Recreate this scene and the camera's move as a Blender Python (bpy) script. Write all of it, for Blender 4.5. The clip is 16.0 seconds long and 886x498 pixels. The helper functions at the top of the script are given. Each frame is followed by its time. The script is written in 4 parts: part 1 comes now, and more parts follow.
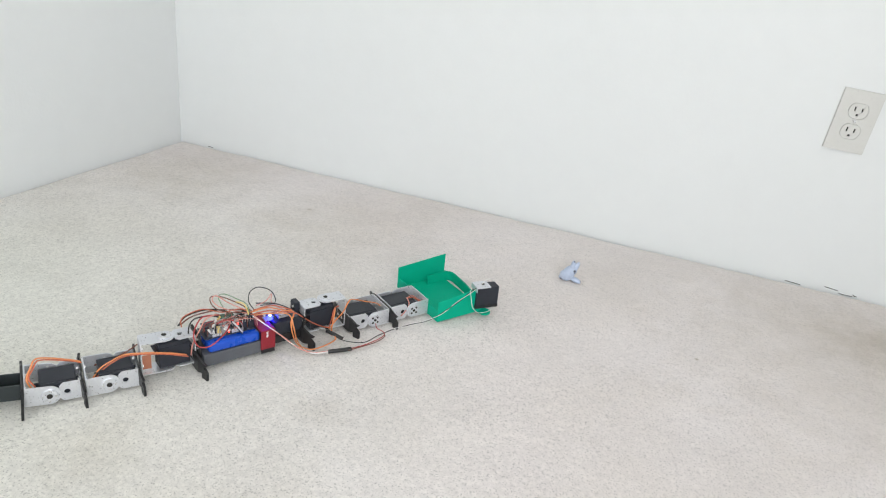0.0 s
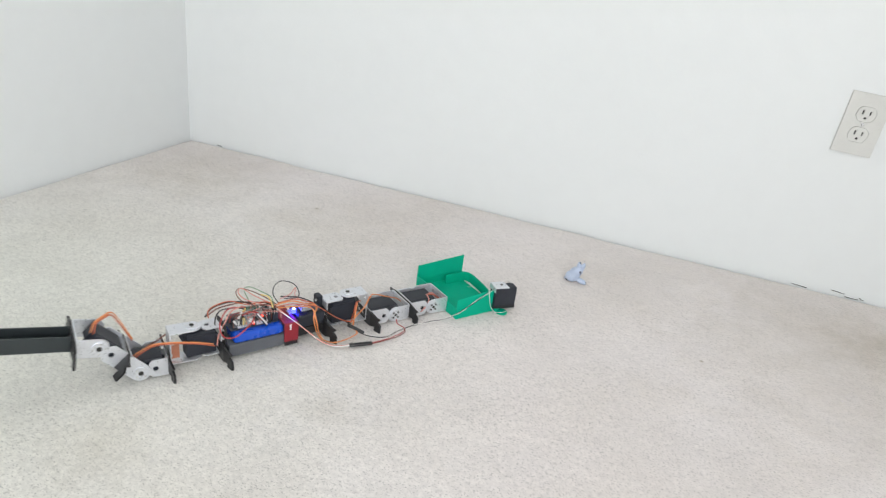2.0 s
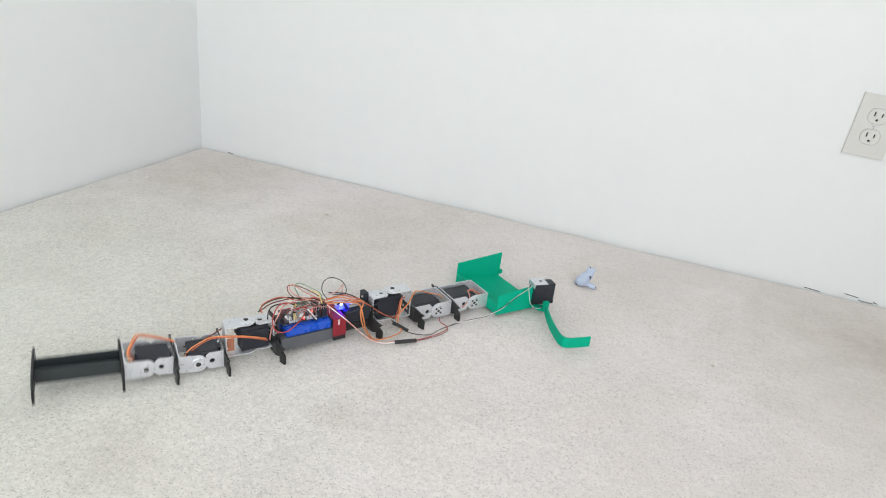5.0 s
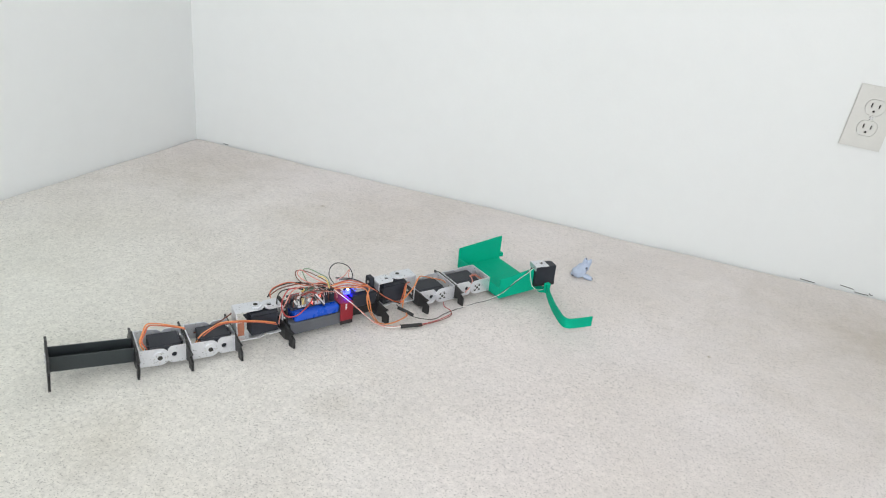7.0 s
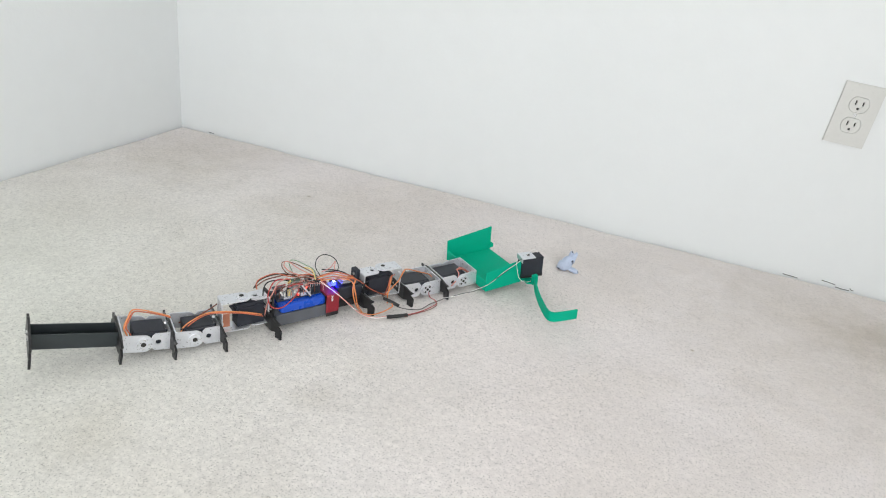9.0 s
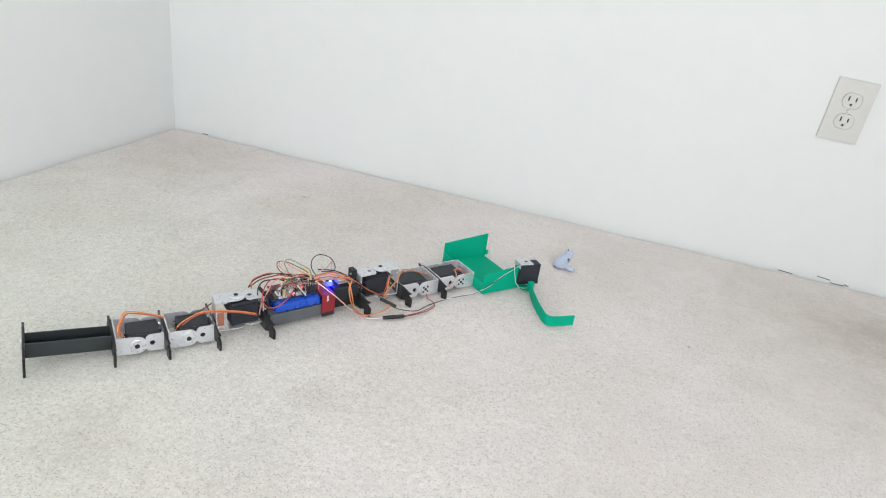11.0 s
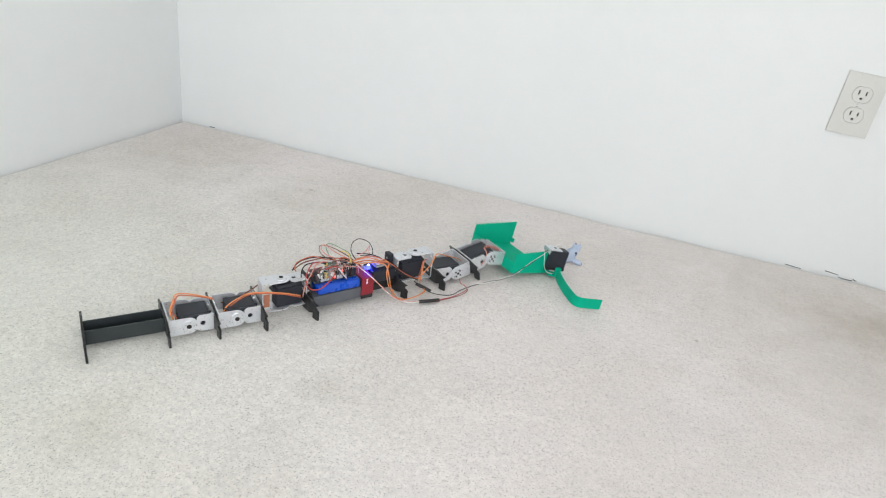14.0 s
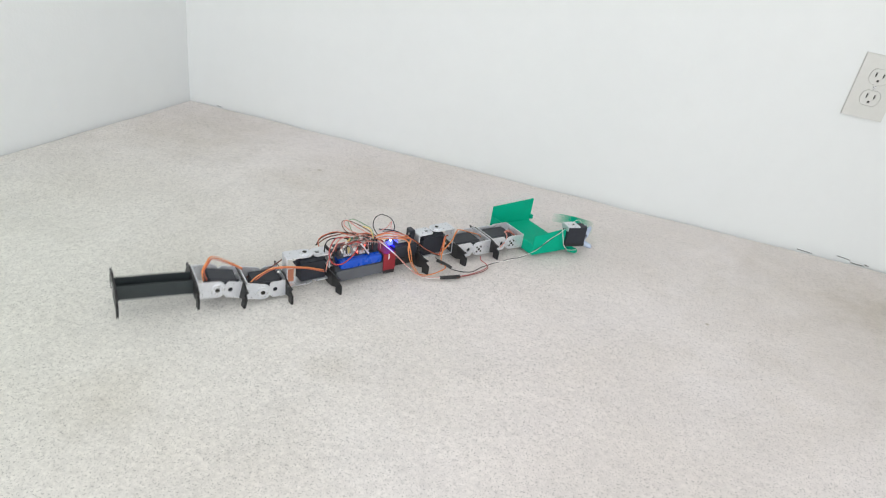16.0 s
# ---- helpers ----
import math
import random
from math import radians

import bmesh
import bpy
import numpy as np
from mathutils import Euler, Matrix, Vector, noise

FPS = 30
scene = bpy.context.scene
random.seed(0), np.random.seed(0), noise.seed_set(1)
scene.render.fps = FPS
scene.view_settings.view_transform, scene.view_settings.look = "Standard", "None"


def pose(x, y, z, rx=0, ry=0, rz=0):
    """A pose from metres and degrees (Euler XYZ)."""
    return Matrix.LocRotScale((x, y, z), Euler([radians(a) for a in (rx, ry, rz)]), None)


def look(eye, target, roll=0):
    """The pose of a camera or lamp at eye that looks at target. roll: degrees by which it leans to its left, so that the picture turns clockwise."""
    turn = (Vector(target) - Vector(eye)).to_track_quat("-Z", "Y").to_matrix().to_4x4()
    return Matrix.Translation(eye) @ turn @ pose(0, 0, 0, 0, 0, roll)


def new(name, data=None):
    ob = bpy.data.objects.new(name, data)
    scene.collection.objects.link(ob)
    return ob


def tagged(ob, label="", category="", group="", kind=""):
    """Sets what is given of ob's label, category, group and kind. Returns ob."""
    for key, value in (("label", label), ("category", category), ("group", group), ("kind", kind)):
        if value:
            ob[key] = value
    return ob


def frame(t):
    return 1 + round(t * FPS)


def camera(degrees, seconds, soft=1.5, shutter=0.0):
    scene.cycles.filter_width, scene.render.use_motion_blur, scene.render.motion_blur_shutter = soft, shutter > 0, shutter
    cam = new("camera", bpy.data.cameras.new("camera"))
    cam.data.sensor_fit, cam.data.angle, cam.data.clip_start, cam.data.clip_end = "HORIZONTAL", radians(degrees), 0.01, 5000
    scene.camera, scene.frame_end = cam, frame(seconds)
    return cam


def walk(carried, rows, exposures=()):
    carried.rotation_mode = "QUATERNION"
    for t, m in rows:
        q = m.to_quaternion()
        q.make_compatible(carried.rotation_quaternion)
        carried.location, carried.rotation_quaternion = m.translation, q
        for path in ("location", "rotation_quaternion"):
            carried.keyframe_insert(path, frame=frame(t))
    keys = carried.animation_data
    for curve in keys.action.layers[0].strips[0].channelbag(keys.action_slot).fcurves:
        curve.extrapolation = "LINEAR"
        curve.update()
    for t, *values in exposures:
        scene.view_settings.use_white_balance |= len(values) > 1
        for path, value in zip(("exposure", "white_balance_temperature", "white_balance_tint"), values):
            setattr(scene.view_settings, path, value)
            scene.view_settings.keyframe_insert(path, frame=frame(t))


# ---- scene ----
# a snake robot crawls over a carpet towards a small toy in the corner of a white room
cam = camera(66.0, 16.0, soft=1.05, shutter=1.0)
walk(cam, [
    (0, pose(1.2432, -1.4702, 0.5623, 65.83, -6.32, 20.41)),
    (0.5, pose(1.2458, -1.4729, 0.5618, 65.60, -6.50, 20.47)),
    (1, pose(1.2438, -1.4736, 0.5630, 65.36, -6.90, 20.60)),
    (1.5, pose(1.2412, -1.4751, 0.5614, 65.14, -7.07, 20.75)),
    (2, pose(1.2456, -1.4742, 0.5654, 65.72, -6.51, 21.12)),
    (2.5, pose(1.2469, -1.4729, 0.5647, 66.13, -5.83, 22.25)),
    (3, pose(1.2415, -1.4730, 0.5615, 66.26, -6.27, 22.20)),
    (3.5, pose(1.2483, -1.4764, 0.5663, 66.30, -5.75, 22.50)),
    (6, pose(1.2513, -1.4731, 0.5629, 65.83, -5.86, 21.66)),
    (6.5, pose(1.2484, -1.4726, 0.5610, 65.59, -5.88, 21.77)),
    (7, pose(1.2498, -1.4724, 0.5604, 65.59, -6.01, 21.61)),
    (7.5, pose(1.2475, -1.4708, 0.5548, 65.10, -6.45, 21.45)),
    (8, pose(1.2509, -1.4689, 0.5555, 64.46, -6.05, 21.65)),
    (8.5, pose(1.2485, -1.4709, 0.5597, 64.40, -6.36, 21.16)),
    (9, pose(1.2487, -1.4719, 0.5613, 64.95, -6.99, 20.78)),
    (11.5, pose(1.2469, -1.4722, 0.5589, 65.03, -6.65, 20.11)),
    (12, pose(1.2498, -1.4768, 0.5636, 65.01, -6.62, 20.39)),
    (12.5, pose(1.2431, -1.4768, 0.5595, 65.14, -6.79, 20.30)),
    (13, pose(1.2437, -1.4771, 0.5608, 65.18, -6.79, 20.53)),
    (13.5, pose(1.2444, -1.4757, 0.5575, 65.12, -6.59, 20.37)),
    (14, pose(1.2425, -1.4757, 0.5561, 64.54, -6.71, 20.58)),
    (14.5, pose(1.2397, -1.4762, 0.5554, 64.42, -6.90, 20.79)),
    (15, pose(1.2375, -1.4746, 0.5519, 64.43, -6.89, 20.56)),
    (15.5, pose(1.2362, -1.4756, 0.5503, 63.82, -6.86, 20.85)),
    (16, pose(1.2347, -1.4749, 0.5459, 63.19, -7.00, 21.16)),
])

# ---- light: daylight through a wide window in the far wall behind the camera, plus an added one in the east wall as fill ----
world = bpy.data.worlds.new("sky")
scene.world = world
world.use_nodes = True
sky = world.node_tree.nodes.new("ShaderNodeTexSky")
sky.sky_type, sky.sun_disc = "NISHITA", False
sky.sun_elevation, sky.sun_rotation = radians(45), radians(20)
world.node_tree.links.new(sky.outputs["Color"], world.node_tree.nodes["Background"].inputs["Color"])
world.node_tree.nodes["Background"].inputs["Strength"].default_value = 0.12
ROOM_X, ROOM_Y, ROOM_Z = 2.6, -5.0, 2.44      # the far ends of the room, and its height
WIN = (0.2, 2.5, 0.55, 2.25)                   # the window's opening in the south wall: x, x, z, z
FILL_WIN_E = (-3.6, -2.0, 0.55, 2.25)               # and the added, unseen one in the east wall: y, y, z, z


def window_light(opening, eye, target, energy):
    data = bpy.data.lights.new("unseen_window_light", "AREA")
    data.shape, data.size, data.size_y = "RECTANGLE", opening[1] - opening[0] - 0.1, opening[3] - opening[2] - 0.1
    data.energy, data.color = energy, (0.985, 0.99, 1.0)
    lamp = new("unseen_window_light", data)
    lamp.matrix_world = look(eye, target)


window_light(WIN, (1.35, ROOM_Y - 0.02, 1.40), (1.35, 0, 1.40), 36.5)
# added fill from the unseen east side, to brighten the west wall
window_light(FILL_WIN_E, (ROOM_X + 0.02, -2.8, 1.40), (0, -2.8, 1.40), 55)
scene.view_settings.exposure = 0.0


# ---- materials ----
def material(name, color, rough=0.5, metal=0.0, vary=0.06, scale=60, bump=0.0, bump_scale=400, spec=0.5):
    """A surface with colour that varies at two scales and a fine relief."""
    m = bpy.data.materials.new(name)
    m.use_nodes = True
    n, l = m.node_tree.nodes, m.node_tree.links
    b = n["Principled BSDF"]
    b.inputs["Metallic"].default_value = metal
    b.inputs["Specular IOR Level"].default_value = spec
    tex = n.new("ShaderNodeTexCoord")
    big, fine = n.new("ShaderNodeTexNoise"), n.new("ShaderNodeTexNoise")
    big.inputs["Scale"].default_value, fine.inputs["Scale"].default_value = scale, scale * 9
    big.inputs["Detail"].default_value = fine.inputs["Detail"].default_value = 3
    mix = n.new("ShaderNodeMath")
    mix.operation = "ADD"
    for k, t in enumerate((big, fine)):
        l.new(tex.outputs["Object"], t.inputs["Vector"])
        l.new(t.outputs["Fac"], mix.inputs[k])
    ramp = n.new("ShaderNodeMapRange")
    ramp.inputs["From Min"].default_value, ramp.inputs["From Max"].default_value = 0.7, 1.3
    ramp.inputs["To Min"].default_value, ramp.inputs["To Max"].default_value = 1 - vary, 1 + vary
    l.new(mix.outputs[0], ramp.inputs["Value"])
    col = n.new("ShaderNodeVectorMath")
    col.operation = "SCALE"
    col.inputs[0].default_value = color
    l.new(ramp.outputs[0], col.inputs["Scale"])
    l.new(col.outputs[0], b.inputs["Base Color"])
    rr = n.new("ShaderNodeMapRange")
    rr.inputs["From Min"].default_value, rr.inputs["From Max"].default_value = 0.3, 0.7
    rr.inputs["To Min"].default_value, rr.inputs["To Max"].default_value = max(rough - 0.08, 0.02), min(rough + 0.08, 1)
    l.new(fine.outputs["Fac"], rr.inputs["Value"])
    l.new(rr.outputs[0], b.inputs["Roughness"])
    if bump:
        g, bp = n.new("ShaderNodeTexNoise"), n.new("ShaderNodeBump")
        g.inputs["Scale"].default_value, g.inputs["Detail"].default_value = bump_scale, 4
        l.new(tex.outputs["Object"], g.inputs["Vector"])
        l.new(g.outputs["Fac"], bp.inputs["Height"])
        bp.inputs["Strength"].default_value, bp.inputs["Distance"].default_value = bump, 0.002
        l.new(bp.outputs[0], b.inputs["Normal"])
    return m


def carpet_material():
    """Cut-pile beige carpet: speckled tufts, dark flecks between them, worn blotches, dirty spots and wider darker
    patches.
    """
    m = bpy.data.materials.new("carpet")
    m.use_nodes = True
    n, l = m.node_tree.nodes, m.node_tree.links
    b = n["Principled BSDF"]
    b.inputs["Roughness"].default_value = 0.95
    b.inputs["Specular IOR Level"].default_value = 0.1
    b.inputs["Sheen Weight"].default_value = 0.15
    tex = n.new("ShaderNodeTexCoord")

    def noise_tex(scale, detail=3.0, rough=0.55):
        t = n.new("ShaderNodeTexNoise")
        t.inputs["Scale"].default_value, t.inputs["Detail"].default_value, t.inputs["Roughness"].default_value = scale, detail, rough
        l.new(tex.outputs["Object"], t.inputs["Vector"])
        return t.outputs["Fac"]

    def rng(src, a, c, lo, hi):
        r = n.new("ShaderNodeMapRange")
        for k, v in zip(("From Min", "From Max", "To Min", "To Max"), (a, c, lo, hi)):
            r.inputs[k].default_value = v
        l.new(src, r.inputs["Value"])
        return r.outputs[0]

    def mul(a, c):
        k = n.new("ShaderNodeMath")
        k.operation = "MULTIPLY"
        l.new(a, k.inputs[0]), l.new(c, k.inputs[1])
        return k.outputs[0]

    def granules(scale, lo, hi):
        """Rounded tips of tufts with darker gaps, their grid bent out of shape."""
        bend = n.new("ShaderNodeTexNoise")
        bend.inputs["Scale"].default_value, bend.inputs["Detail"].default_value = scale * 0.8, 2
        l.new(tex.outputs["Object"], bend.inputs["Vector"])
        at = n.new("ShaderNodeVectorMath")
        at.operation = "MULTIPLY_ADD"
        l.new(bend.outputs["Color"], at.inputs[0])
        at.inputs[1].default_value = (1.6 / scale,) * 3
        l.new(tex.outputs["Object"], at.inputs[2])
        v = n.new("ShaderNodeTexVoronoi")
        v.inputs["Scale"].default_value = scale
        l.new(at.outputs[0], v.inputs["Vector"])
        return rng(v.outputs["Distance"], 0.15, 0.75, hi, lo)

    def dark_patches():
        """Uneven patches: dirty spots, and wide darker areas by the north wall, in the corner and right."""
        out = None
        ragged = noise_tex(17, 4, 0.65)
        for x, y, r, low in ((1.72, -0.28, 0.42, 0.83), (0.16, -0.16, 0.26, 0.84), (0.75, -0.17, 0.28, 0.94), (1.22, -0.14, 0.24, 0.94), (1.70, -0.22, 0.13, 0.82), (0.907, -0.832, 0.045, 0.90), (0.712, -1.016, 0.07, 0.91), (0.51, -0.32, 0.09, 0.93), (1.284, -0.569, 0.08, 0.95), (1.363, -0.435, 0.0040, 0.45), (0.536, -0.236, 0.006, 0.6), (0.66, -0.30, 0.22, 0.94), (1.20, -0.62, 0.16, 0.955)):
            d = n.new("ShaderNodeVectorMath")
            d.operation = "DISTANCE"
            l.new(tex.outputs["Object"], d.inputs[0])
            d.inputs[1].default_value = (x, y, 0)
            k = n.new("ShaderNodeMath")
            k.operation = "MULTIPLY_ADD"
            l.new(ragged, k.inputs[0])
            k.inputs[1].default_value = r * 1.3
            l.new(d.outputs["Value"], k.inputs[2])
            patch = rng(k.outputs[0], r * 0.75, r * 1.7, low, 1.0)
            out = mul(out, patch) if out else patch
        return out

    tuft = mul(mul(granules(150, 0.925, 1.05), rng(noise_tex(330, 2, 0.55), 0.32, 0.68, 0.95, 1.042)), rng(noise_tex(60, 2, 0.5), 0.34, 0.66, 0.975, 1.02))
    far = n.new("ShaderNodeVectorMath")            # the pile has yellowed along a trodden lane
    far.operation = "DISTANCE"
    l.new(tex.outputs["Object"], far.inputs[0])
    far.inputs[1].default_value = (0.25, -1.05, 0)
    even = n.new("ShaderNodeMath")                 # and the tufts stand closer there
    even.operation = "MULTIPLY_ADD"
    l.new(tuft, even.inputs[0])
    l.new(rng(far.outputs["Value"], 0.60, 1.50, 1.0, 0.45), even.inputs[1])
    l.new(rng(far.outputs["Value"], 0.60, 1.50, 0.0, 0.55), even.inputs[2])
    tuft = even.outputs[0]
    bare = rng(noise_tex(9, 4, 0.7), 0.40, 0.68, 0.0, 0.95)          # flecks gather in some places
    fleck = n.new("ShaderNodeMath")
    fleck.operation = "MAXIMUM"
    l.new(rng(noise_tex(430, 1.0, 0.5), 0.575, 0.72, 1.0, 0.66), fleck.inputs[0])
    kept = n.new("ShaderNodeMath")                 # away from the trodden lane fewer flecks show
    kept.operation = "MAXIMUM"
    l.new(bare, kept.inputs[0])
    l.new(rng(far.outputs["Value"], 0.60, 1.45, 0.0, 0.85), kept.inputs[1])
    l.new(kept.outputs[0], fleck.inputs[1])
    fleck = fleck.outputs[0]
    v = n.new("ShaderNodeTexVoronoi")              # the tufting leaves rows of small pits
    v.inputs["Scale"].default_value, v.inputs["Randomness"].default_value = 82, 0.5
    l.new(tex.outputs["Object"], v.inputs["Vector"])
    pit = n.new("ShaderNodeMath")
    pit.operation = "MAXIMUM"
    l.new(rng(v.outputs["Distance"], 0.05, 0.24, 0.85, 1.0), pit.inputs[0])
    sparse = n.new("ShaderNodeMath")
    sparse.operation = "MAXIMUM"
    l.new(rng(noise_tex(6, 4, 0.7), 0.36, 0.66, 0.0, 0.97), sparse.inputs[0])
    l.new(rng(far.outputs["Value"], 0.60, 1.40, 0.0, 0.93), sparse.inputs[1])
    l.new(sparse.outputs[0], pit.inputs[1])
    fleck = mul(fleck, pit.outputs[0])
    patch_value = mul(rng(noise_tex(3.1, 2), 0.36, 0.60, 0.955, 1.02), dark_patches())
    wear = rng(noise_tex(13, 2), 0.33, 0.62, 0.975, 1.02)
    value = mul(mul(tuft, fleck), wear)
    tint, lane = n.new("ShaderNodeMix"), n.new("ShaderNodeMix")
    tint.data_type = lane.data_type = "RGBA"
    l.new(noise_tex(7, 3), tint.inputs["Factor"])
    tint.inputs["A"].default_value, tint.inputs["B"].default_value = (0.760, 0.706, 0.674, 1), (0.748, 0.703, 0.690, 1)
    l.new(rng(far.outputs["Value"], 0.30, 0.95, 1.0, 0.0), lane.inputs["Factor"])
    l.new(tint.outputs["Result"], lane.inputs["A"])
    lane.inputs["B"].default_value = (0.686, 0.683, 0.624, 1)
    patch_tint = n.new("ShaderNodeCombineXYZ")           # the darker a patch, the browner it turns
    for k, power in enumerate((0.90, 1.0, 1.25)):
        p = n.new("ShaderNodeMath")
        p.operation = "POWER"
        l.new(patch_value, p.inputs[0])
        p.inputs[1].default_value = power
        l.new(p.outputs[0], patch_tint.inputs[k])
    patch_tinted, col = n.new("ShaderNodeVectorMath"), n.new("ShaderNodeVectorMath")
    patch_tinted.operation, col.operation = "MULTIPLY", "SCALE"
    l.new(lane.outputs["Result"], patch_tinted.inputs[0])
    l.new(patch_tint.outputs[0], patch_tinted.inputs[1])
    l.new(patch_tinted.outputs[0], col.inputs[0])
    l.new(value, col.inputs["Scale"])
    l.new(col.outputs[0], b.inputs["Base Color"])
    bp = n.new("ShaderNodeBump")
    l.new(noise_tex(420, 3, 0.6), bp.inputs["Height"])
    bp.inputs["Strength"].default_value, bp.inputs["Distance"].default_value = 0.15, 0.003
    l.new(bp.outputs[0], b.inputs["Normal"])
    return m


M_CARPET = carpet_material()
M_WALL = material("white_wall_paint", (0.763, 0.780, 0.774), 0.7, vary=0.012, scale=2.5, bump=0.12, bump_scale=140, spec=0.25)
M_CEIL = material("ceiling_paint", (0.82, 0.82, 0.80), 0.9, vary=0.02, scale=3, spec=0.2)
M_PLATE = material("ivory_plastic", (0.625, 0.622, 0.588), 0.35, vary=0.02, scale=20)
M_SLOT = material("dark_slot", (0.02, 0.018, 0.015), 0.6)
M_ALU = material("brushed_aluminium", (0.71, 0.725, 0.76), 0.34, metal=0.6, vary=0.06, scale=40, bump=0.05, bump_scale=900)
M_STEEL = material("steel", (0.70, 0.70, 0.70), 0.3, metal=1.0, vary=0.05)
M_SERVO = material("servo_plastic", (0.026, 0.029, 0.038), 0.48, vary=0.15, scale=80, bump=0.05, spec=0.3)
M_BLACK = material("black_acrylic", (0.021, 0.021, 0.022), 0.42, vary=0.15, scale=50, spec=0.35)
M_CHAN = material("black_anodised", (0.023, 0.030, 0.032), 0.5, metal=0.0, vary=0.15, scale=50, bump=0.05)
M_TRAY = material("grey_tray", (0.098, 0.104, 0.117), 0.5, vary=0.1, scale=50)
M_GREEN = material("green_print", (0.0005, 0.402, 0.246), 0.6, vary=0.05, scale=40, bump=0.15, bump_scale=700, spec=0.12)
M_BLUE = material("blue_cell", (0.008, 0.075, 0.50), 0.3, vary=0.03, scale=12)
M_RED = material("red_strap", (0.26, 0.012, 0.022), 0.6, vary=0.1, scale=90, bump=0.2, bump_scale=1200)
M_WHITE = material("white_print", (0.75, 0.75, 0.75), 0.5)
M_PCB = material("circuit_board", (0.045, 0.052, 0.075), 0.4, vary=0.2, scale=200)
M_GPCB = material("green_circuit_board", (0.05, 0.11, 0.075), 0.4, vary=0.2, scale=200)
M_COPPER = material("copper_foil", (0.50, 0.20, 0.12), 0.4, metal=0.3)
M_TOY = material("pale_blue_rubber", (0.46, 0.53, 0.67), 0.32, vary=0.06, scale=60)


def dark_marked(m, marks, mark_color):
    """Small dark marks on a thing, by place and size in its own space."""
    n, l = m.node_tree.nodes, m.node_tree.links
    b, tex = n["Principled BSDF"], n.new("ShaderNodeTexCoord")
    for x, y, z, r in marks:
        d, edge, mix = n.new("ShaderNodeVectorMath"), n.new("ShaderNodeMapRange"), n.new("ShaderNodeMix")
        d.operation, mix.data_type = "DISTANCE", "RGBA"
        l.new(tex.outputs["Object"], d.inputs[0])
        d.inputs[1].default_value = (x, y, z)
        for k, v in zip(("From Min", "From Max", "To Min", "To Max"), (r * 0.6, r, 1.0, 0.0)):
            edge.inputs[k].default_value = v
        l.new(d.outputs["Value"], edge.inputs["Value"])
        l.new(edge.outputs[0], mix.inputs["Factor"])
        l.new(b.inputs["Base Color"].links[0].from_socket, mix.inputs["A"])
        mix.inputs["B"].default_value = (*mark_color, 1)
        l.new(mix.outputs["Result"], b.inputs["Base Color"])


# painted eyes, foot and ear tip; the last two darken the underside
dark_marked(M_TOY, ((0.0085, -0.0085, 0.0250, 0.0040), (0.0100, -0.0085, 0.0195, 0.0038), (0.0240, -0.0060, 0.0050, 0.0042), (0.0050, 0.0000, 0.0410, 0.0022), (-0.0160, -0.0060, 0.0020, 0.0055), (-0.008, -0.0115, 0.0010, 0.0045)), (0.03, 0.035, 0.07))
M_GAP = material("gap_dirt", (0.05, 0.045, 0.04), 0.9, vary=0.3)
WIRE = {k: material(k + "_wire", c, 0.4, vary=0.04) for k, c in {
    "orange": (0.72, 0.26, 0.09), "red": (0.42, 0.05, 0.05), "rust": (0.52, 0.13, 0.065), "brown": (0.17, 0.055, 0.035), "black": (0.014, 0.014, 0.014),
    "white": (0.78, 0.76, 0.74), "yellow": (0.72, 0.56, 0.20), "green": (0.20, 0.32, 0.19), "pink": (0.66, 0.30, 0.25),
    "grey": (0.30, 0.30, 0.30)}.items()}


def glow(name, color, strength):
    m = bpy.data.materials.new(name)
    m.use_nodes = True
    b = m.node_tree.nodes["Principled BSDF"]
    b.inputs["Base Color"].default_value = (*color, 1)
    b.inputs["Emission Color"].default_value = (*color, 1)
    b.inputs["Emission Strength"].default_value = strength
    return m


M_LED = glow("blue_led_glow", (0.0045, 0.0065, 1.0), 60)
M_DIE = glow("white_blue_die_glow", (0.45, 0.55, 1.0), 9)
M_LEDR = glow("red_led_glow", (1.0, 0.06, 0.04), 6)


# ---- mesh helpers ----
def part(name, bm, mat, parent=None, label="", smooth=False):
    me = bpy.data.meshes.new(name)
    bmesh.ops.recalc_face_normals(bm, faces=bm.faces[:])
    bm.to_mesh(me)
    bm.free()
    me.materials.append(mat)
    if smooth:
        me.shade_smooth()
    ob = new(name, me)
    ob.parent = parent
    return tagged(ob, label=label)


def box(x0, x1, y0, y1, z0, z1, bevel=0.0006, bm=None, m=None):
    bm = bm or bmesh.new()
    made = bmesh.ops.create_cube(bm, size=1.0)["verts"]
    t = Matrix.Translation(((x0 + x1) / 2, (y0 + y1) / 2, (z0 + z1) / 2)) @ Matrix.Diagonal((x1 - x0, y1 - y0, z1 - z0, 1))
    bmesh.ops.transform(bm, matrix=(m @ t) if m else t, verts=made)
    if bevel:
        edges = list({e for v in made for e in v.link_edges})
        bmesh.ops.bevel(bm, geom=edges, offset=bevel, segments=2, profile=0.5, affect="EDGES")
    return bm


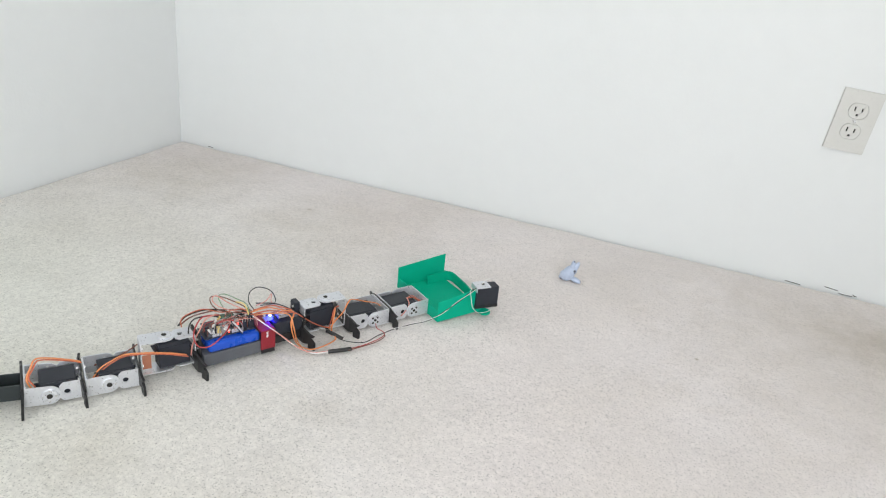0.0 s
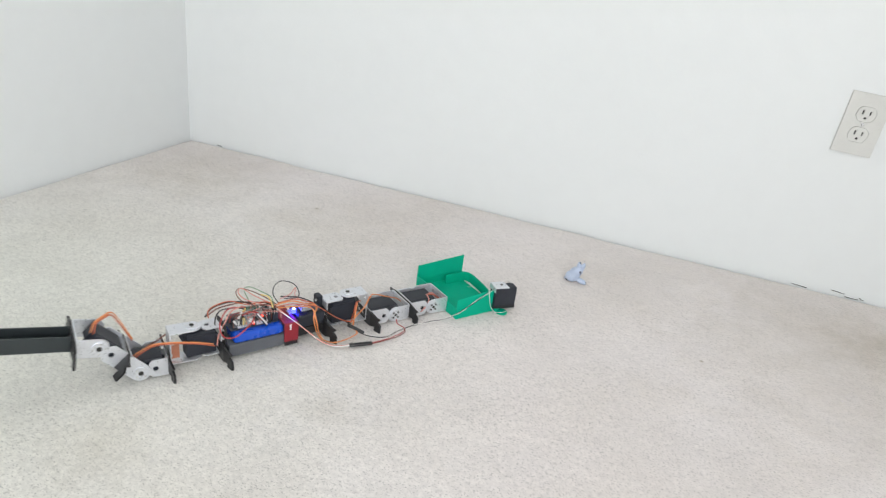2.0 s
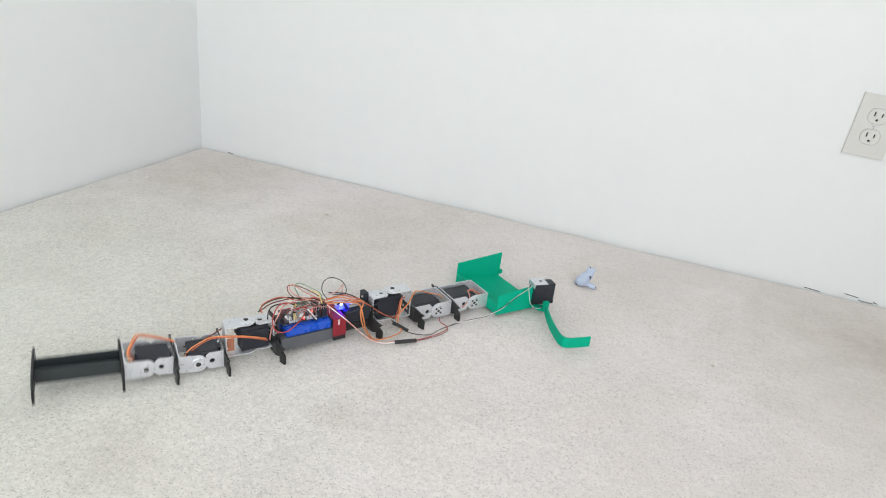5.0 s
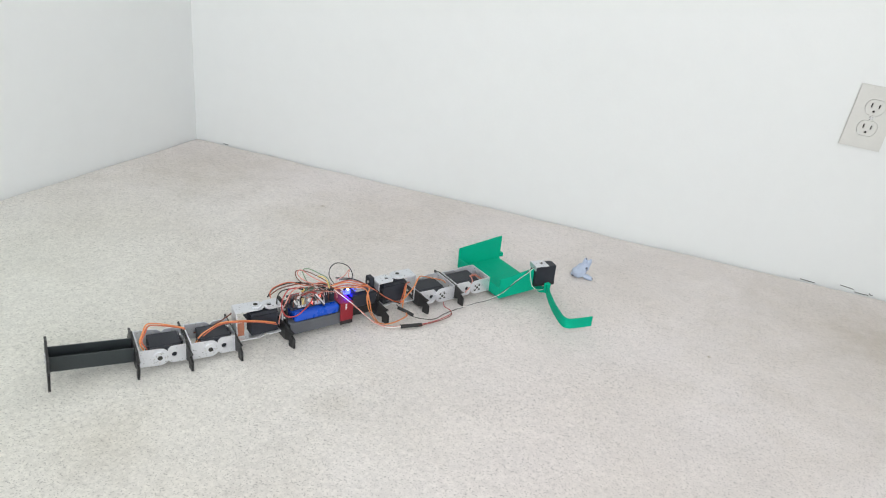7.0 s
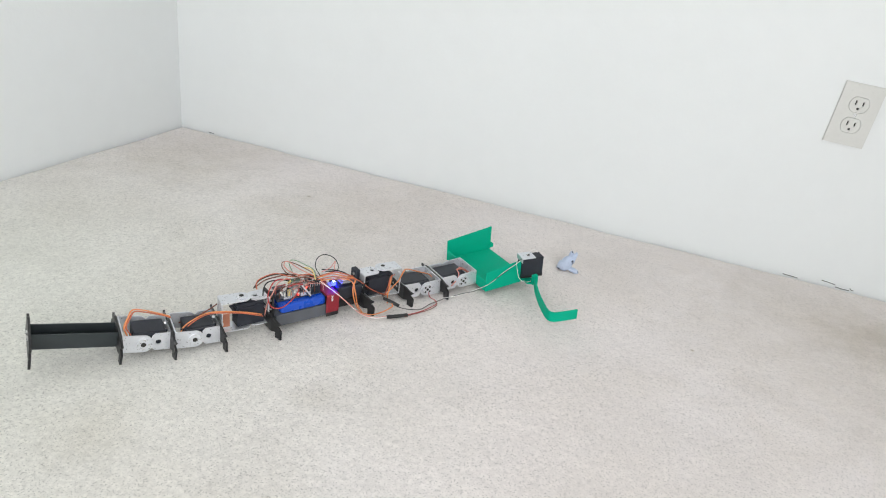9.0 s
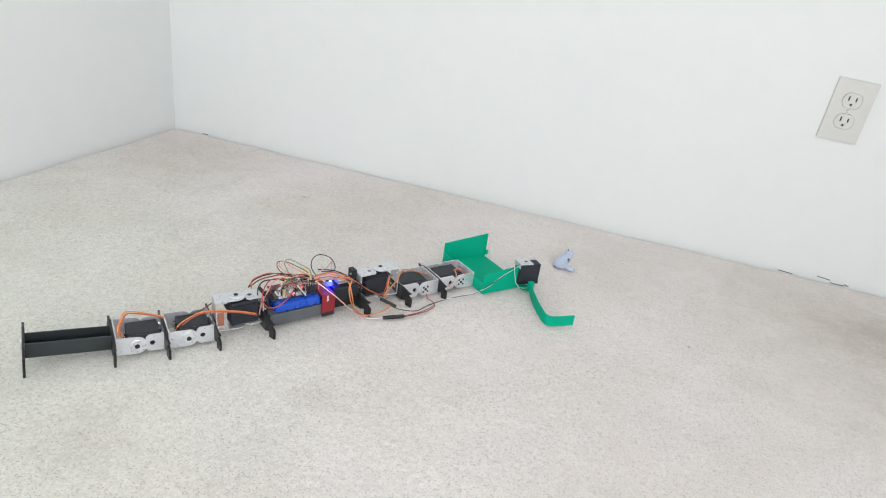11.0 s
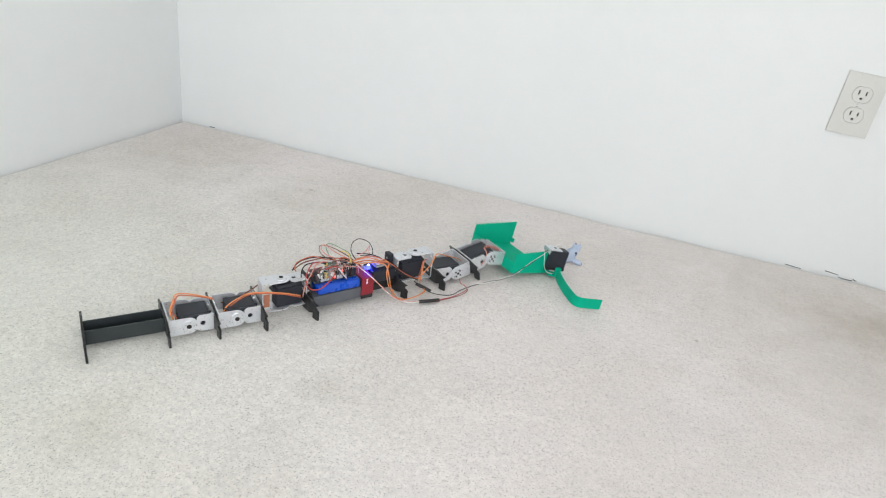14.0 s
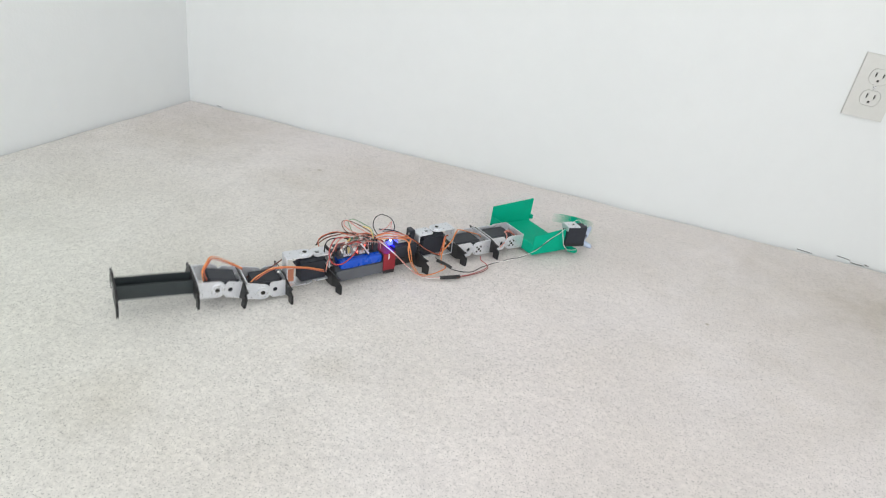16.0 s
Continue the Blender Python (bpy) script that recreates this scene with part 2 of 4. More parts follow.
def disc(center, axis, r, h, seg=20, bm=None, bevel=0.0, r2=None):
    """A cylinder along 'x', 'y' or 'z'."""
    bm = bm or bmesh.new()
    turn = {"x": Euler((0, radians(90), 0)), "y": Euler((radians(90), 0, 0)), "z": Euler((0, 0, 0))}[axis].to_matrix().to_4x4()
    made = bmesh.ops.create_cone(bm, cap_ends=True, segments=seg, radius1=r, radius2=r if r2 is None else r2, depth=h,
                                 matrix=Matrix.Translation(center) @ turn)["verts"]
    if bevel:
        edges = list({e for v in made for e in v.link_edges if len(e.link_faces) == 2 and any(len(f.verts) > 4 for f in e.link_faces)})
        bmesh.ops.bevel(bm, geom=edges, offset=bevel, segments=2, profile=0.5, affect="EDGES")
    return bm


def ring(cx, cy, r, n=14):
    return [(cx + r * math.cos(2 * math.pi * k / n), cy + r * math.sin(2 * math.pi * k / n)) for k in range(n)]


def sheet(outline, holes, thick, m, bm=None):
    """A flat plate with holes, cut from an outline in its own x and y, thick along its z, placed by the matrix m."""
    own = bmesh.new()
    edges = []
    for loop in (outline, *holes):
        vs = [own.verts.new((x, y, -thick / 2)) for x, y in loop]
        edges += [own.edges.new((a, b)) for a, b in zip(vs, vs[1:] + vs[:1])]
    bmesh.ops.triangle_fill(own, use_beauty=True, use_dissolve=False, edges=edges)
    made = bmesh.ops.extrude_face_region(own, geom=own.faces[:])["geom"]
    bmesh.ops.translate(own, vec=(0, 0, thick), verts=[v for v in made if isinstance(v, bmesh.types.BMVert)])
    bmesh.ops.transform(own, matrix=m, verts=own.verts[:])
    if bm is None:
        return own
    tmp = bpy.data.meshes.new("tmp")
    own.to_mesh(tmp)
    own.free()
    bm.from_mesh(tmp)
    bpy.data.meshes.remove(tmp)
    return bm


def spline(points, n=8):
    """A smooth line through the points."""
    p = [Vector(q) for q in points]
    p = [2 * p[0] - p[1], *p, 2 * p[-1] - p[-2]]
    out = []
    for i in range(1, len(p) - 2):
        a, b, c, d = p[i - 1:i + 3]
        for k in range(n):
            t = k / n
            out.append(0.5 * ((2 * b) + (c - a) * t + (2 * a - 5 * b + 4 * c - d) * t * t + (3 * b - a - 3 * c + d) * t ** 3))
    out.append(p[-2])
    return out


def tube(points, r, n=8, sides=7, bm=None, flat=1.0):
    """A round wire, or with flat over 1 a ribbon, along the points."""
    bm = bm or bmesh.new()
    line = spline(points, n)
    last = None
    for i, c in enumerate(line):
        d = (line[min(i + 1, len(line) - 1)] - line[max(i - 1, 0)]).normalized()
        side = d.cross(Vector((0, 0, 1)))
        side = side.normalized() if side.length > 1e-4 else Vector((0, 1, 0))
        up = side.cross(d).normalized()
        row = [bm.verts.new(c + (side * math.cos(a) * flat + up * math.sin(a)) * r) for a in (2 * math.pi * k / sides for k in range(sides))]
        if last:
            for k in range(sides):
                bm.faces.new((last[k], last[(k + 1) % sides], row[(k + 1) % sides], row[k]))
        else:
            bm.faces.new(row[::-1])
        last = row
    bm.faces.new(last)
    return bm


# ---- the room ----
def room():
    floor = carpet()
    t = 0.12

    def wall(name, args, label):
        return tagged(part(name, box(*args, bevel=0), M_WALL), label=label, category="wall", kind="structure")

    wall("wall_west", (-t, 0, ROOM_Y - t, t, -0.05, ROOM_Z), "smooth white painted wall without a skirting board")
    north = wall("wall_north", (0, ROOM_X + t, 0, t, -0.05, ROOM_Z), "smooth white painted wall above the carpet")
    for pts in (((1.532, 0.0030), (1.546, 0.0022), (1.562, 0.0012)), ((1.606, 0.0095), (1.618, 0.0085), (1.632, 0.0070)), ((1.634, 0.0020), (1.648, 0.0012), (1.660, 0.0015)),
                ((1.660, 0.0060), (1.664, 0.0035), (1.668, 0.0030)), ((0.088, 0.0020), (0.096, 0.0014), (0.104, 0.0012))):
        part("paint_crack", tube([(x, -0.0003, z - 0.003) for x, z in pts], 0.0008, n=4, sides=5), M_GAP, north, "dark chip in the paint")
    # the east opening is added for the fill light
    y0, y1, z0, z1 = FILL_WIN_E
    east = bmesh.new()
    for a in ((ROOM_Y - t, y0, -0.05, ROOM_Z), (y1, 0, -0.05, ROOM_Z), (y0, y1, -0.05, z0), (y0, y1, z1, ROOM_Z)):
        box(ROOM_X, ROOM_X + t, *a, bevel=0, bm=east)
    tagged(part("wall_east", east, M_WALL), label="plain white painted wall with an added, unseen window opening", category="wall", kind="structure")
    x0, x1, z0, z1 = WIN
    south = bmesh.new()
    for a in ((0, x0, ROOM_Y - t, ROOM_Y, -0.05, ROOM_Z), (x1, ROOM_X, ROOM_Y - t, ROOM_Y, -0.05, ROOM_Z),
              (x0, x1, ROOM_Y - t, ROOM_Y, -0.05, z0), (x0, x1, ROOM_Y - t, ROOM_Y, z1, ROOM_Z)):
        box(*a, bevel=0, bm=south)
    tagged(part("wall_south", south, M_WALL), label="white painted wall with a wide window opening", category="wall", kind="structure")
    tagged(part("ceiling", box(-t, ROOM_X + t, ROOM_Y - t, t, ROOM_Z, ROOM_Z + t, bevel=0), M_CEIL), label="flat white painted ceiling", category="ceiling", kind="structure")
    return floor


def carpet():
    """The carpet: a dense uneven pile where it is seen, a plain sheet beyond."""
    rng = np.random.default_rng(4)
    x1, y1, step = 2.3, -1.75, 0.0042
    nx, ny = int(x1 / step) + 1, int(-y1 / step) + 1
    xs, ys = np.linspace(0, x1, nx), np.linspace(0, y1, ny)
    X, Y = np.meshgrid(xs, ys, indexing="ij")
    Z = rng.normal(0, 0.00018, X.shape)
    Z[1:-1, 1:-1] += 0.0001 * rng.normal(0, 1, (nx - 2, ny - 2))
    for kx, ky, ph, a in ((9, 4, 0.3, 0.0006), (23, -15, 1.9, 0.0005), (-31, 27, 4.0, 0.0004)):
        Z += a * np.sin(kx * X + ky * Y + ph)
    edge = np.minimum(X, -Y)                       # the pile sinks where it is tucked under the walls
    Z -= 0.015 * np.clip(1 - edge / 0.016, 0, 1) ** 1.3
    X = X + rng.uniform(-0.0014, 0.0014, X.shape) * (edge > 0.001)
    Y = Y + rng.uniform(-0.0014, 0.0014, X.shape) * (edge > 0.001)
    rim = (np.arange(nx)[:, None] == nx - 1) | (np.arange(ny)[None, :] == ny - 1)
    Z[rim] = 0
    co = np.stack([X, Y, Z], -1).reshape(-1, 3)
    i = np.arange(nx * ny).reshape(nx, ny)
    quads = np.stack([i[:-1, :-1], i[:-1, 1:], i[1:, 1:], i[1:, :-1]], -1).reshape(-1, 4)[:, ::-1]
    n = nx * ny
    co = np.vstack([co, [[x1, 0, 0], [ROOM_X, 0, 0], [ROOM_X, y1, 0], [x1, y1, 0], [0, y1, 0], [0, ROOM_Y, 0], [ROOM_X, ROOM_Y, 0]]])
    quads = np.vstack([quads, [[n, n + 3, n + 2, n + 1], [n + 4, n + 5, n + 6, n + 2]]])
    me = bpy.data.meshes.new("floor")
    me.vertices.add(len(co))
    me.vertices.foreach_set("co", co.ravel())
    me.loops.add(quads.size)
    me.loops.foreach_set("vertex_index", quads.ravel().astype(np.int32))
    me.polygons.add(len(quads))
    me.polygons.foreach_set("loop_start", np.arange(0, quads.size, 4, dtype=np.int32))
    me.update(calc_edges=True)
    me.validate()
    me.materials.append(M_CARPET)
    me.shade_smooth()
    ob = new("floor", me)
    return tagged(ob, label="beige cut-pile wall-to-wall carpet with faint dirty and darker patches", category="carpet", kind="structure")


def window(name, opening, place):
    """A white frame with two lights, in its own x and z, put into the wall by the matrix."""
    x0, x1, z0, z1 = opening
    bm = bmesh.new()
    for a in ((x0, x0 + 0.05, z0, z1), (x1 - 0.05, x1, z0, z1), (x0 + 0.05, x1 - 0.05, z0, z0 + 0.05), (x0 + 0.05, x1 - 0.05, z1 - 0.05, z1),
              ((x0 + x1) / 2 - 0.025, (x0 + x1) / 2 + 0.025, z0 + 0.05, z1 - 0.05)):
        box(a[0], a[1], -0.03, 0.03, a[2], a[3], bevel=0.003, bm=bm)
    bmesh.ops.transform(bm, matrix=place, verts=bm.verts[:])
    tagged(part(name, bm, M_CEIL), label="white frame of an unseen window, with two lights", category="window", kind="structure")


def outlet():
    """A duplex socket on the north wall, mounted a little askew."""
    m = pose(1.5520, 0, 0.3432, 90, 0, 0) @ pose(0, 0, 0, 0, 0, -2.6)
    thing = new("wall_outlet")
    thing.matrix_world = m           # x along the wall, y up, z out into the room
    tagged(thing, label="ivory duplex electrical wall outlet with cover plate", category="outlet")
    w, h = 0.0349, 0.05715

    def oval(cy, r=0.0172, cut=0.0145, n=28):
        return [(max(-r, min(r, r * math.cos(a))), cy + max(-cut, min(cut, r * math.sin(a)))) for a in (2 * math.pi * k / n for k in range(n))]

    plate = bmesh.new()
    sheet([(-w, -h), (w, -h), (w, h), (-w, h)], [oval(-0.0195), oval(0.0195), ring(0, 0, 0.0034)], 0.003, pose(0, 0, 0.0035), plate)
    rim = bmesh.new()
    part("cover_plate", plate, M_PLATE, thing)
    sheet([(-w - 0.0006, -h - 0.0006), (w + 0.0006, -h - 0.0006), (w + 0.0006, h + 0.0006), (-w - 0.0006, h + 0.0006)], [], 0.002, pose(0, 0, 0.001), rim)
    part("plate_rim", rim, M_PLATE, thing)
    for cy in (-0.0195, 0.0195):
        slots = [[(a - 0.0014, cy - 0.001), (a + 0.0014, cy - 0.001), (a + 0.0014, cy + 0.0066 + b), (a - 0.0014, cy + 0.0066 + b)] for a, b in ((-0.0064, 0.001), (0.0064, 0))]
        hole = [(0.0026 * math.cos(t), cy - 0.0076 + max(-0.0018, 0.0026 * math.sin(t))) for t in (2 * math.pi * k / 12 for k in range(12))]
        face_ob = part("socket_face", sheet(oval(cy, 0.0166, 0.0139), [*slots, hole], 0.004, pose(0, 0, 0.0036)), M_PLATE, thing)
        part("contact_well", box(-0.011, 0.011, cy - 0.0115, cy + 0.010, 0.0016, 0.0021, bevel=0), M_SLOT, face_ob)
    part("screw", disc((0, 0, 0.0042), "z", 0.0032, 0.002, bevel=0.0005), M_STEEL, thing)


room()
window("window_1", WIN, pose(0, ROOM_Y - 0.06, 0))
# frame of the added east window, out of view
window("fill_window", FILL_WIN_E, pose(ROOM_X + 0.06, 0, 0, 0, 0, 90))
outlet()


# ---- the robot: x forward, y to its left, z up; every segment hangs on its joint, whose axis is 16 mm over the carpet ----
AXIS = 0.0165
TAIL_FIN, FIN_A, FIN_B, LINK_AB, FIN_C, LINK_BC = -0.1283, -0.0281, 0.0375, 0.0651, 0.0379, 0.0705
FIN_D, FIN_E, LINK_CD, FIN_F, LINK_DE, FIN_G, LINK_EF = 0.0393, 0.1963, 0.2378, 0.0359, 0.0735, 0.0304, 0.0712
ARM_PIVOT = (0.1156, -0.0669, -0.012)

robot = tagged(new("snake_robot"), label="segmented crawling snake robot of servos, silver brackets and green scoop head", category="robot")


def fin(parent, x, sweep=0.0, name="leg_plate"):
    """A black cross plate with a leg splayed out to each side; its feet stand at x, and sweep bends the legs forward."""
    s, f, z = 0.0456, -AXIS - 0.001, 0.0065
    half = [(0.017, -0.0125), (0.0265, -0.0115), (0.0355, -0.0085), (0.0360, f), (s + 0.001, f), (s + 0.0012, -0.003), (0.0400, 0.0015), (0.0440, z - 0.001), (s, z + 0.001), (s - 0.007, z + 0.0015), (0.0265, 0.0125)]
    outline = [(y, q) for y, q in half] + [(-y, q) for y, q in reversed(half)]
    holes = [ring(y, q, 0.0016, 8) for y in (-0.01, 0.01) for q in (-0.006, 0.006)]
    bm = sheet(outline, holes, 0.003, Matrix(((0, 0, 1, 0), (1, 0, 0, 0), (0, 1, 0, 0), (0, 0, 0, 1))))
    lead = sweep * (s - 0.0265)
    for v in bm.verts:
        v.co.x += x - lead + sweep * max(abs(v.co.y) - 0.0265, 0)
    return part(name, bm, M_BLACK, parent)


def u_bracket(parent, base, tip, side, hole_x, upright=False, mid=0.0, round_end=True, name="bracket"):
    """A bent aluminium bracket: a base plate across the robot and two arms that reach from it to tip, at +-side."""
    bm = bmesh.new()
    hw, th = 0.0125, 0.0018
    d = 1 if tip > base else -1
    flat = Matrix(((1, 0, 0, 0), (0, 0, 1, 0), (0, 1, 0, 0), (0, 0, 0, 1)))          # x, y -> robot x, z
    if upright:
        flat = Matrix.Identity(4)
    b, e = base, tip
    for sgn in (-1, 1):
        if round_end:
            cx = e - d * hw
            arc = [(cx + d * hw * math.cos(a), hw * math.sin(a)) for a in (math.pi * k / 12 - math.pi / 2 for k in range(13))]
            outline = [(b, -hw), *arc, (b, hw)]
        else:
            c = 0.004
            outline = [(b, -hw), (e - d * c, -hw), (e, -hw + c), (e, hw - c), (e - d * c, hw), (b, hw)]
        off = Matrix.Translation((0, 0, mid + sgn * side)) if upright else Matrix.Translation((0, sgn * side, 0))
        holes = [ring(hole_x, 0, 0.0036, 12)]
        if round_end:
            holes += [ring(hole_x + 0.0075 * math.cos(a), 0.0075 * math.sin(a), 0.0011, 8) for a in (0, math.pi / 2, math.pi, 3 * math.pi / 2)]
        sheet(outline, holes, th, off @ flat, bm)
    if upright:
        box(base - th / 2, base + th / 2, -hw, hw, mid - side, mid + side, bevel=0.0004, bm=bm)
    else:
        box(base - th / 2, base + th / 2, -side, side, -hw, hw, bevel=0.0004, bm=bm)
    ob = part(name, bm, M_ALU, parent)
    for sgn in (-1, 1):
        for k in (-0.006, 0.006):
            c = (base - d * -0.0016, k, mid + sgn * 0.013) if upright else (base + d * 0.0016, sgn * 0.013, k)
            part("screw", disc(c, "x", 0.0021, 0.0024, 8), M_STEEL, parent)
    return ob


def servo_body(parent, x0, x1, upright=False, mid=0.0, shaft=0.0, name="servo"):
    """A black servo: case, lids at both ends, mounting ears; its shaft runs across the robot, or upright."""
    bm = bmesh.new()
    if upright:
        box(x0, x1, -0.0100, 0.0100, mid - 0.0190, mid + 0.0112, 0.0009, bm)
        box(x0 + 0.0004, x1 - 0.0004, -0.0097, 0.0097, mid + 0.0115, mid + 0.0172, 0.0012, bm)
        box(x0 - 0.005, x1 + 0.003, -0.0090, 0.0090, mid + 0.0060, mid + 0.0085, 0.0005, bm)
        disc((shaft, 0, mid + 0.0187), "z", 0.0068, 0.0045, 20, bm)
    else:
        box(x0, x1, -0.0140, 0.0190, -0.0100, 0.0100, 0.0009, bm)
        box(x0 + 0.0004, x1 - 0.0004, -0.0200, -0.0143, -0.0097, 0.0097, 0.0012, bm)
        box(x0 - 0.005, x1 + 0.003, -0.0105, -0.0080, -0.0090, 0.0090, 0.0005, bm)
        disc((shaft, -0.0215, 0), "y", 0.0068, 0.0045, 20, bm)
    return part(name, bm, M_SERVO, parent)


def horn(parent, c, axis, dark=True, name="servo_horn"):
    """A round silver disc horn: with dark hub and screws, or as the plain idler side with a pivot hole and light slots."""
    ob = part(name, disc(c, axis, 0.0098 if dark else 0.0088, 0.0022, 24, bevel=0.0004), M_ALU, parent)
    out = Vector((0, -0.0016, 0)) if axis == "y" else Vector((0, 0, 0.0016))
    dots = bmesh.new()
    for k in range(4):
        a = (math.pi / 4 if dark else 0.0) + k * math.pi / 2
        v = Vector((0.0058 * math.cos(a), 0, 0.0058 * math.sin(a))) if axis == "y" else Vector((0.0058 * math.cos(a), 0.0058 * math.sin(a), 0))
        disc(Vector(c) + v * (1.0 if dark else 1.2) + out * 0.7, axis, 0.0018 if dark else 0.0012, 0.0008, 8, dots)
    part("horn_screw", dots, M_SLOT if dark else M_STEEL, parent)
    part("hub", disc(Vector(c) + out * 0.7, axis, 0.0022 if dark else 0.0033, 0.0010, 12), M_SLOT, parent)
    return ob


def wire(parent, color, points, r=0.00095, flat=1.0, name="wire"):
    if color in ("orange", "rust") and r > 0.0009:
        r, flat = 0.0008, 1.6                                 # servo leads are flat ribbons
    return part(name, tube(points, r, flat=flat), WIRE[color], parent, color + " wire", smooth=True)


# tail: black channel, a leg plate at each end, a bracket to the first joint
tail = bmesh.new()
box(TAIL_FIN + 0.0015, FIN_A - 0.0015, -0.0120, 0.0120, -0.0105, -0.0087, 0.0004, tail)
for sgn in (-1, 1):
    box(TAIL_FIN + 0.0015, FIN_A - 0.0015, min(sgn * 0.0120, sgn * 0.0138), max(sgn * 0.0120, sgn * 0.0138), -0.0105, 0.0105, 0.0004, tail)
tail = part("tail_segment", tail, M_CHAN, robot, "black open aluminium channel")
fin(tail, TAIL_FIN)
fin(tail, FIN_A)
u_bracket(tail, FIN_A + 0.0025, 0.0125, 0.0262, 0.0)
for x in (TAIL_FIN + 0.005, FIN_A - 0.005):
    for y in (-0.006, 0.006):
        part("screw", disc((x, y, -0.0078), "z", 0.0024, 0.002, 10), M_STEEL, tail)
for y in (-0.012, -0.006, 0.006):
    part("screw", disc((TAIL_FIN - 0.0022, y, 0.004), "x", 0.0019, 0.002, 10), M_STEEL, tail)
horn(tail, (0, -0.0278, 0), "y", False)


def middle_link(name, fin_x, link):
    """A servo on its bracket, a leg plate, and the bracket that carries the next joint."""
    s = servo_body(robot, -0.0100, 0.0300, name=name)
    u_bracket(s, fin_x - 0.0030, 0.0110, 0.0240, 0.0190, round_end=False)
    fin(s, fin_x, 0.12)
    if link:
        u_bracket(s, fin_x + 0.0025, link + 0.0125, 0.0262, link)
        horn(s, (link, -0.0278, 0), "y", False)
    return s


MID = 0.0160                                       # half way up the upright servos
link_a = middle_link("servo_link", FIN_B, LINK_AB)
link_b = middle_link("servo_link", FIN_C, None)
u_bracket(link_b, FIN_C + 0.0025, LINK_BC + 0.0125, 0.0230, LINK_BC, upright=True, mid=MID)
part("copper_board", box(FIN_C + 0.0042, FIN_C + 0.0150, -0.0040, -0.0028, -0.004, 0.017, 0.0003), M_COPPER, link_b)

# the body between the two upright servos
servo_body(robot, -0.0100, 0.0300, upright=True, mid=MID)
u_bracket(robot, FIN_D - 0.0030, 0.0120, 0.0208, 0.0200, upright=True, mid=MID, round_end=False)
horn(robot, (0, 0, MID + 0.0246), "z", False)
fin(robot, FIN_D, 0.22)
fin(robot, FIN_E, 0.32)
E_PLATE = 0.1960
part("end_plate", box(E_PLATE - 0.0030, E_PLATE, -0.0165, 0.0165, -0.0120, 0.0260, 0.0005), M_BLACK, robot)
part("end_block", box(E_PLATE - 0.0090, E_PLATE - 0.0005, 0.0000, 0.0140, 0.0262, 0.0430, 0.0008), M_SERVO, robot, "black block with bright screws")
for x, y, z in ((E_PLATE - 0.0040, -0.013, 0.006), (E_PLATE - 0.0040, -0.013, 0.020), (E_PLATE - 0.0098, 0.004, 0.036), (E_PLATE - 0.0040, -0.004, 0.022)):
    part("screw", disc((x, y, z), "x", 0.0019, 0.0022, 8), M_STEEL, robot)
part("rear_plate", box(FIN_D + 0.0005, FIN_D + 0.0035, -0.0160, 0.0160, -0.0120, 0.0380, 0.0005), M_BLACK, robot)
for y, z in ((-0.012, 0.000), (-0.012, 0.016), (-0.012, 0.030)):
    part("screw", disc((FIN_D - 0.0002, y, z), "x", 0.0019, 0.0022, 8), M_STEEL, robot)
part("tray", box(FIN_D + 0.0040, 0.1460, -0.0225, 0.0225, -0.0105, 0.0085, 0.0012), M_TRAY, robot, "dark grey plastic tray")
part("front_tray", box(0.1462, E_PLATE - 0.0032, -0.0165, 0.0165, -0.0070, 0.0060, 0.0012), M_BLACK, robot, "black plastic block")
part("battery", box(0.0510, 0.1240, -0.0222, 0.0222, 0.0087, 0.0232, 0.0042), M_BLUE, robot, "bright blue rounded battery pack")
part("battery_label", box(0.0630, 0.0690, -0.0170, -0.0120, 0.0222, 0.0229, 0.0002), M_WHITE, robot)
strap = bmesh.new()
box(0.1235, 0.1450, -0.0250, 0.0250, 0.0230, 0.0252, 0.0008, strap)
box(0.1235, 0.1450, -0.0262, -0.0238, -0.0050, 0.0250, 0.0008, strap)
box(0.1235, 0.1450, 0.0238, 0.0262, -0.0050, 0.0250, 0.0008, strap)
part("strap", strap, M_RED, robot, "red fabric strap with a white mark")
for k, (lo_z, hi_z) in enumerate(((0.0218, 0.0236), (0.0193, 0.0212), (0.0168, 0.0187), (0.0146, 0.0162))):      # lettering down the strap
    part("strap_mark", box(0.1312, 0.1340 - 0.0004 * (k % 2), -0.0266, -0.0260, lo_z, hi_z, 0.0001), M_WHITE, robot)
part("strap_end", box(0.1240, 0.1445, -0.0258, -0.0240, -0.0115, -0.0048, 0.0006), M_BLACK, robot)
part("regulator", box(0.1480, E_PLATE - 0.0040, -0.0168, 0.0168, 0.0062, 0.0270, 0.0025), M_SERVO, robot)
servo_body(robot, LINK_CD - 0.0300, LINK_CD + 0.0100, upright=True, mid=MID, shaft=LINK_CD)
u_bracket(robot, E_PLATE + 0.0015, LINK_CD - 0.0120, 0.0208, LINK_CD - 0.0200, upright=True, mid=MID, round_end=False)

# front links
link_d = bmesh.new()
box(FIN_F - 0.0025, LINK_DE + 0.0100, -0.0140, 0.0190, -0.0100, 0.0100, 0.0009, link_d)
box(FIN_F - 0.0021, LINK_DE + 0.0096, -0.0200, -0.0143, -0.0097, 0.0097, 0.0012, link_d)
disc((LINK_DE, -0.0215, 0), "y", 0.0068, 0.0045, 20, link_d)
link_d = part("servo_link", link_d, M_SERVO, robot)
u_bracket(link_d, 0.0285, -0.0125, 0.0230, 0.0, upright=True, mid=MID)
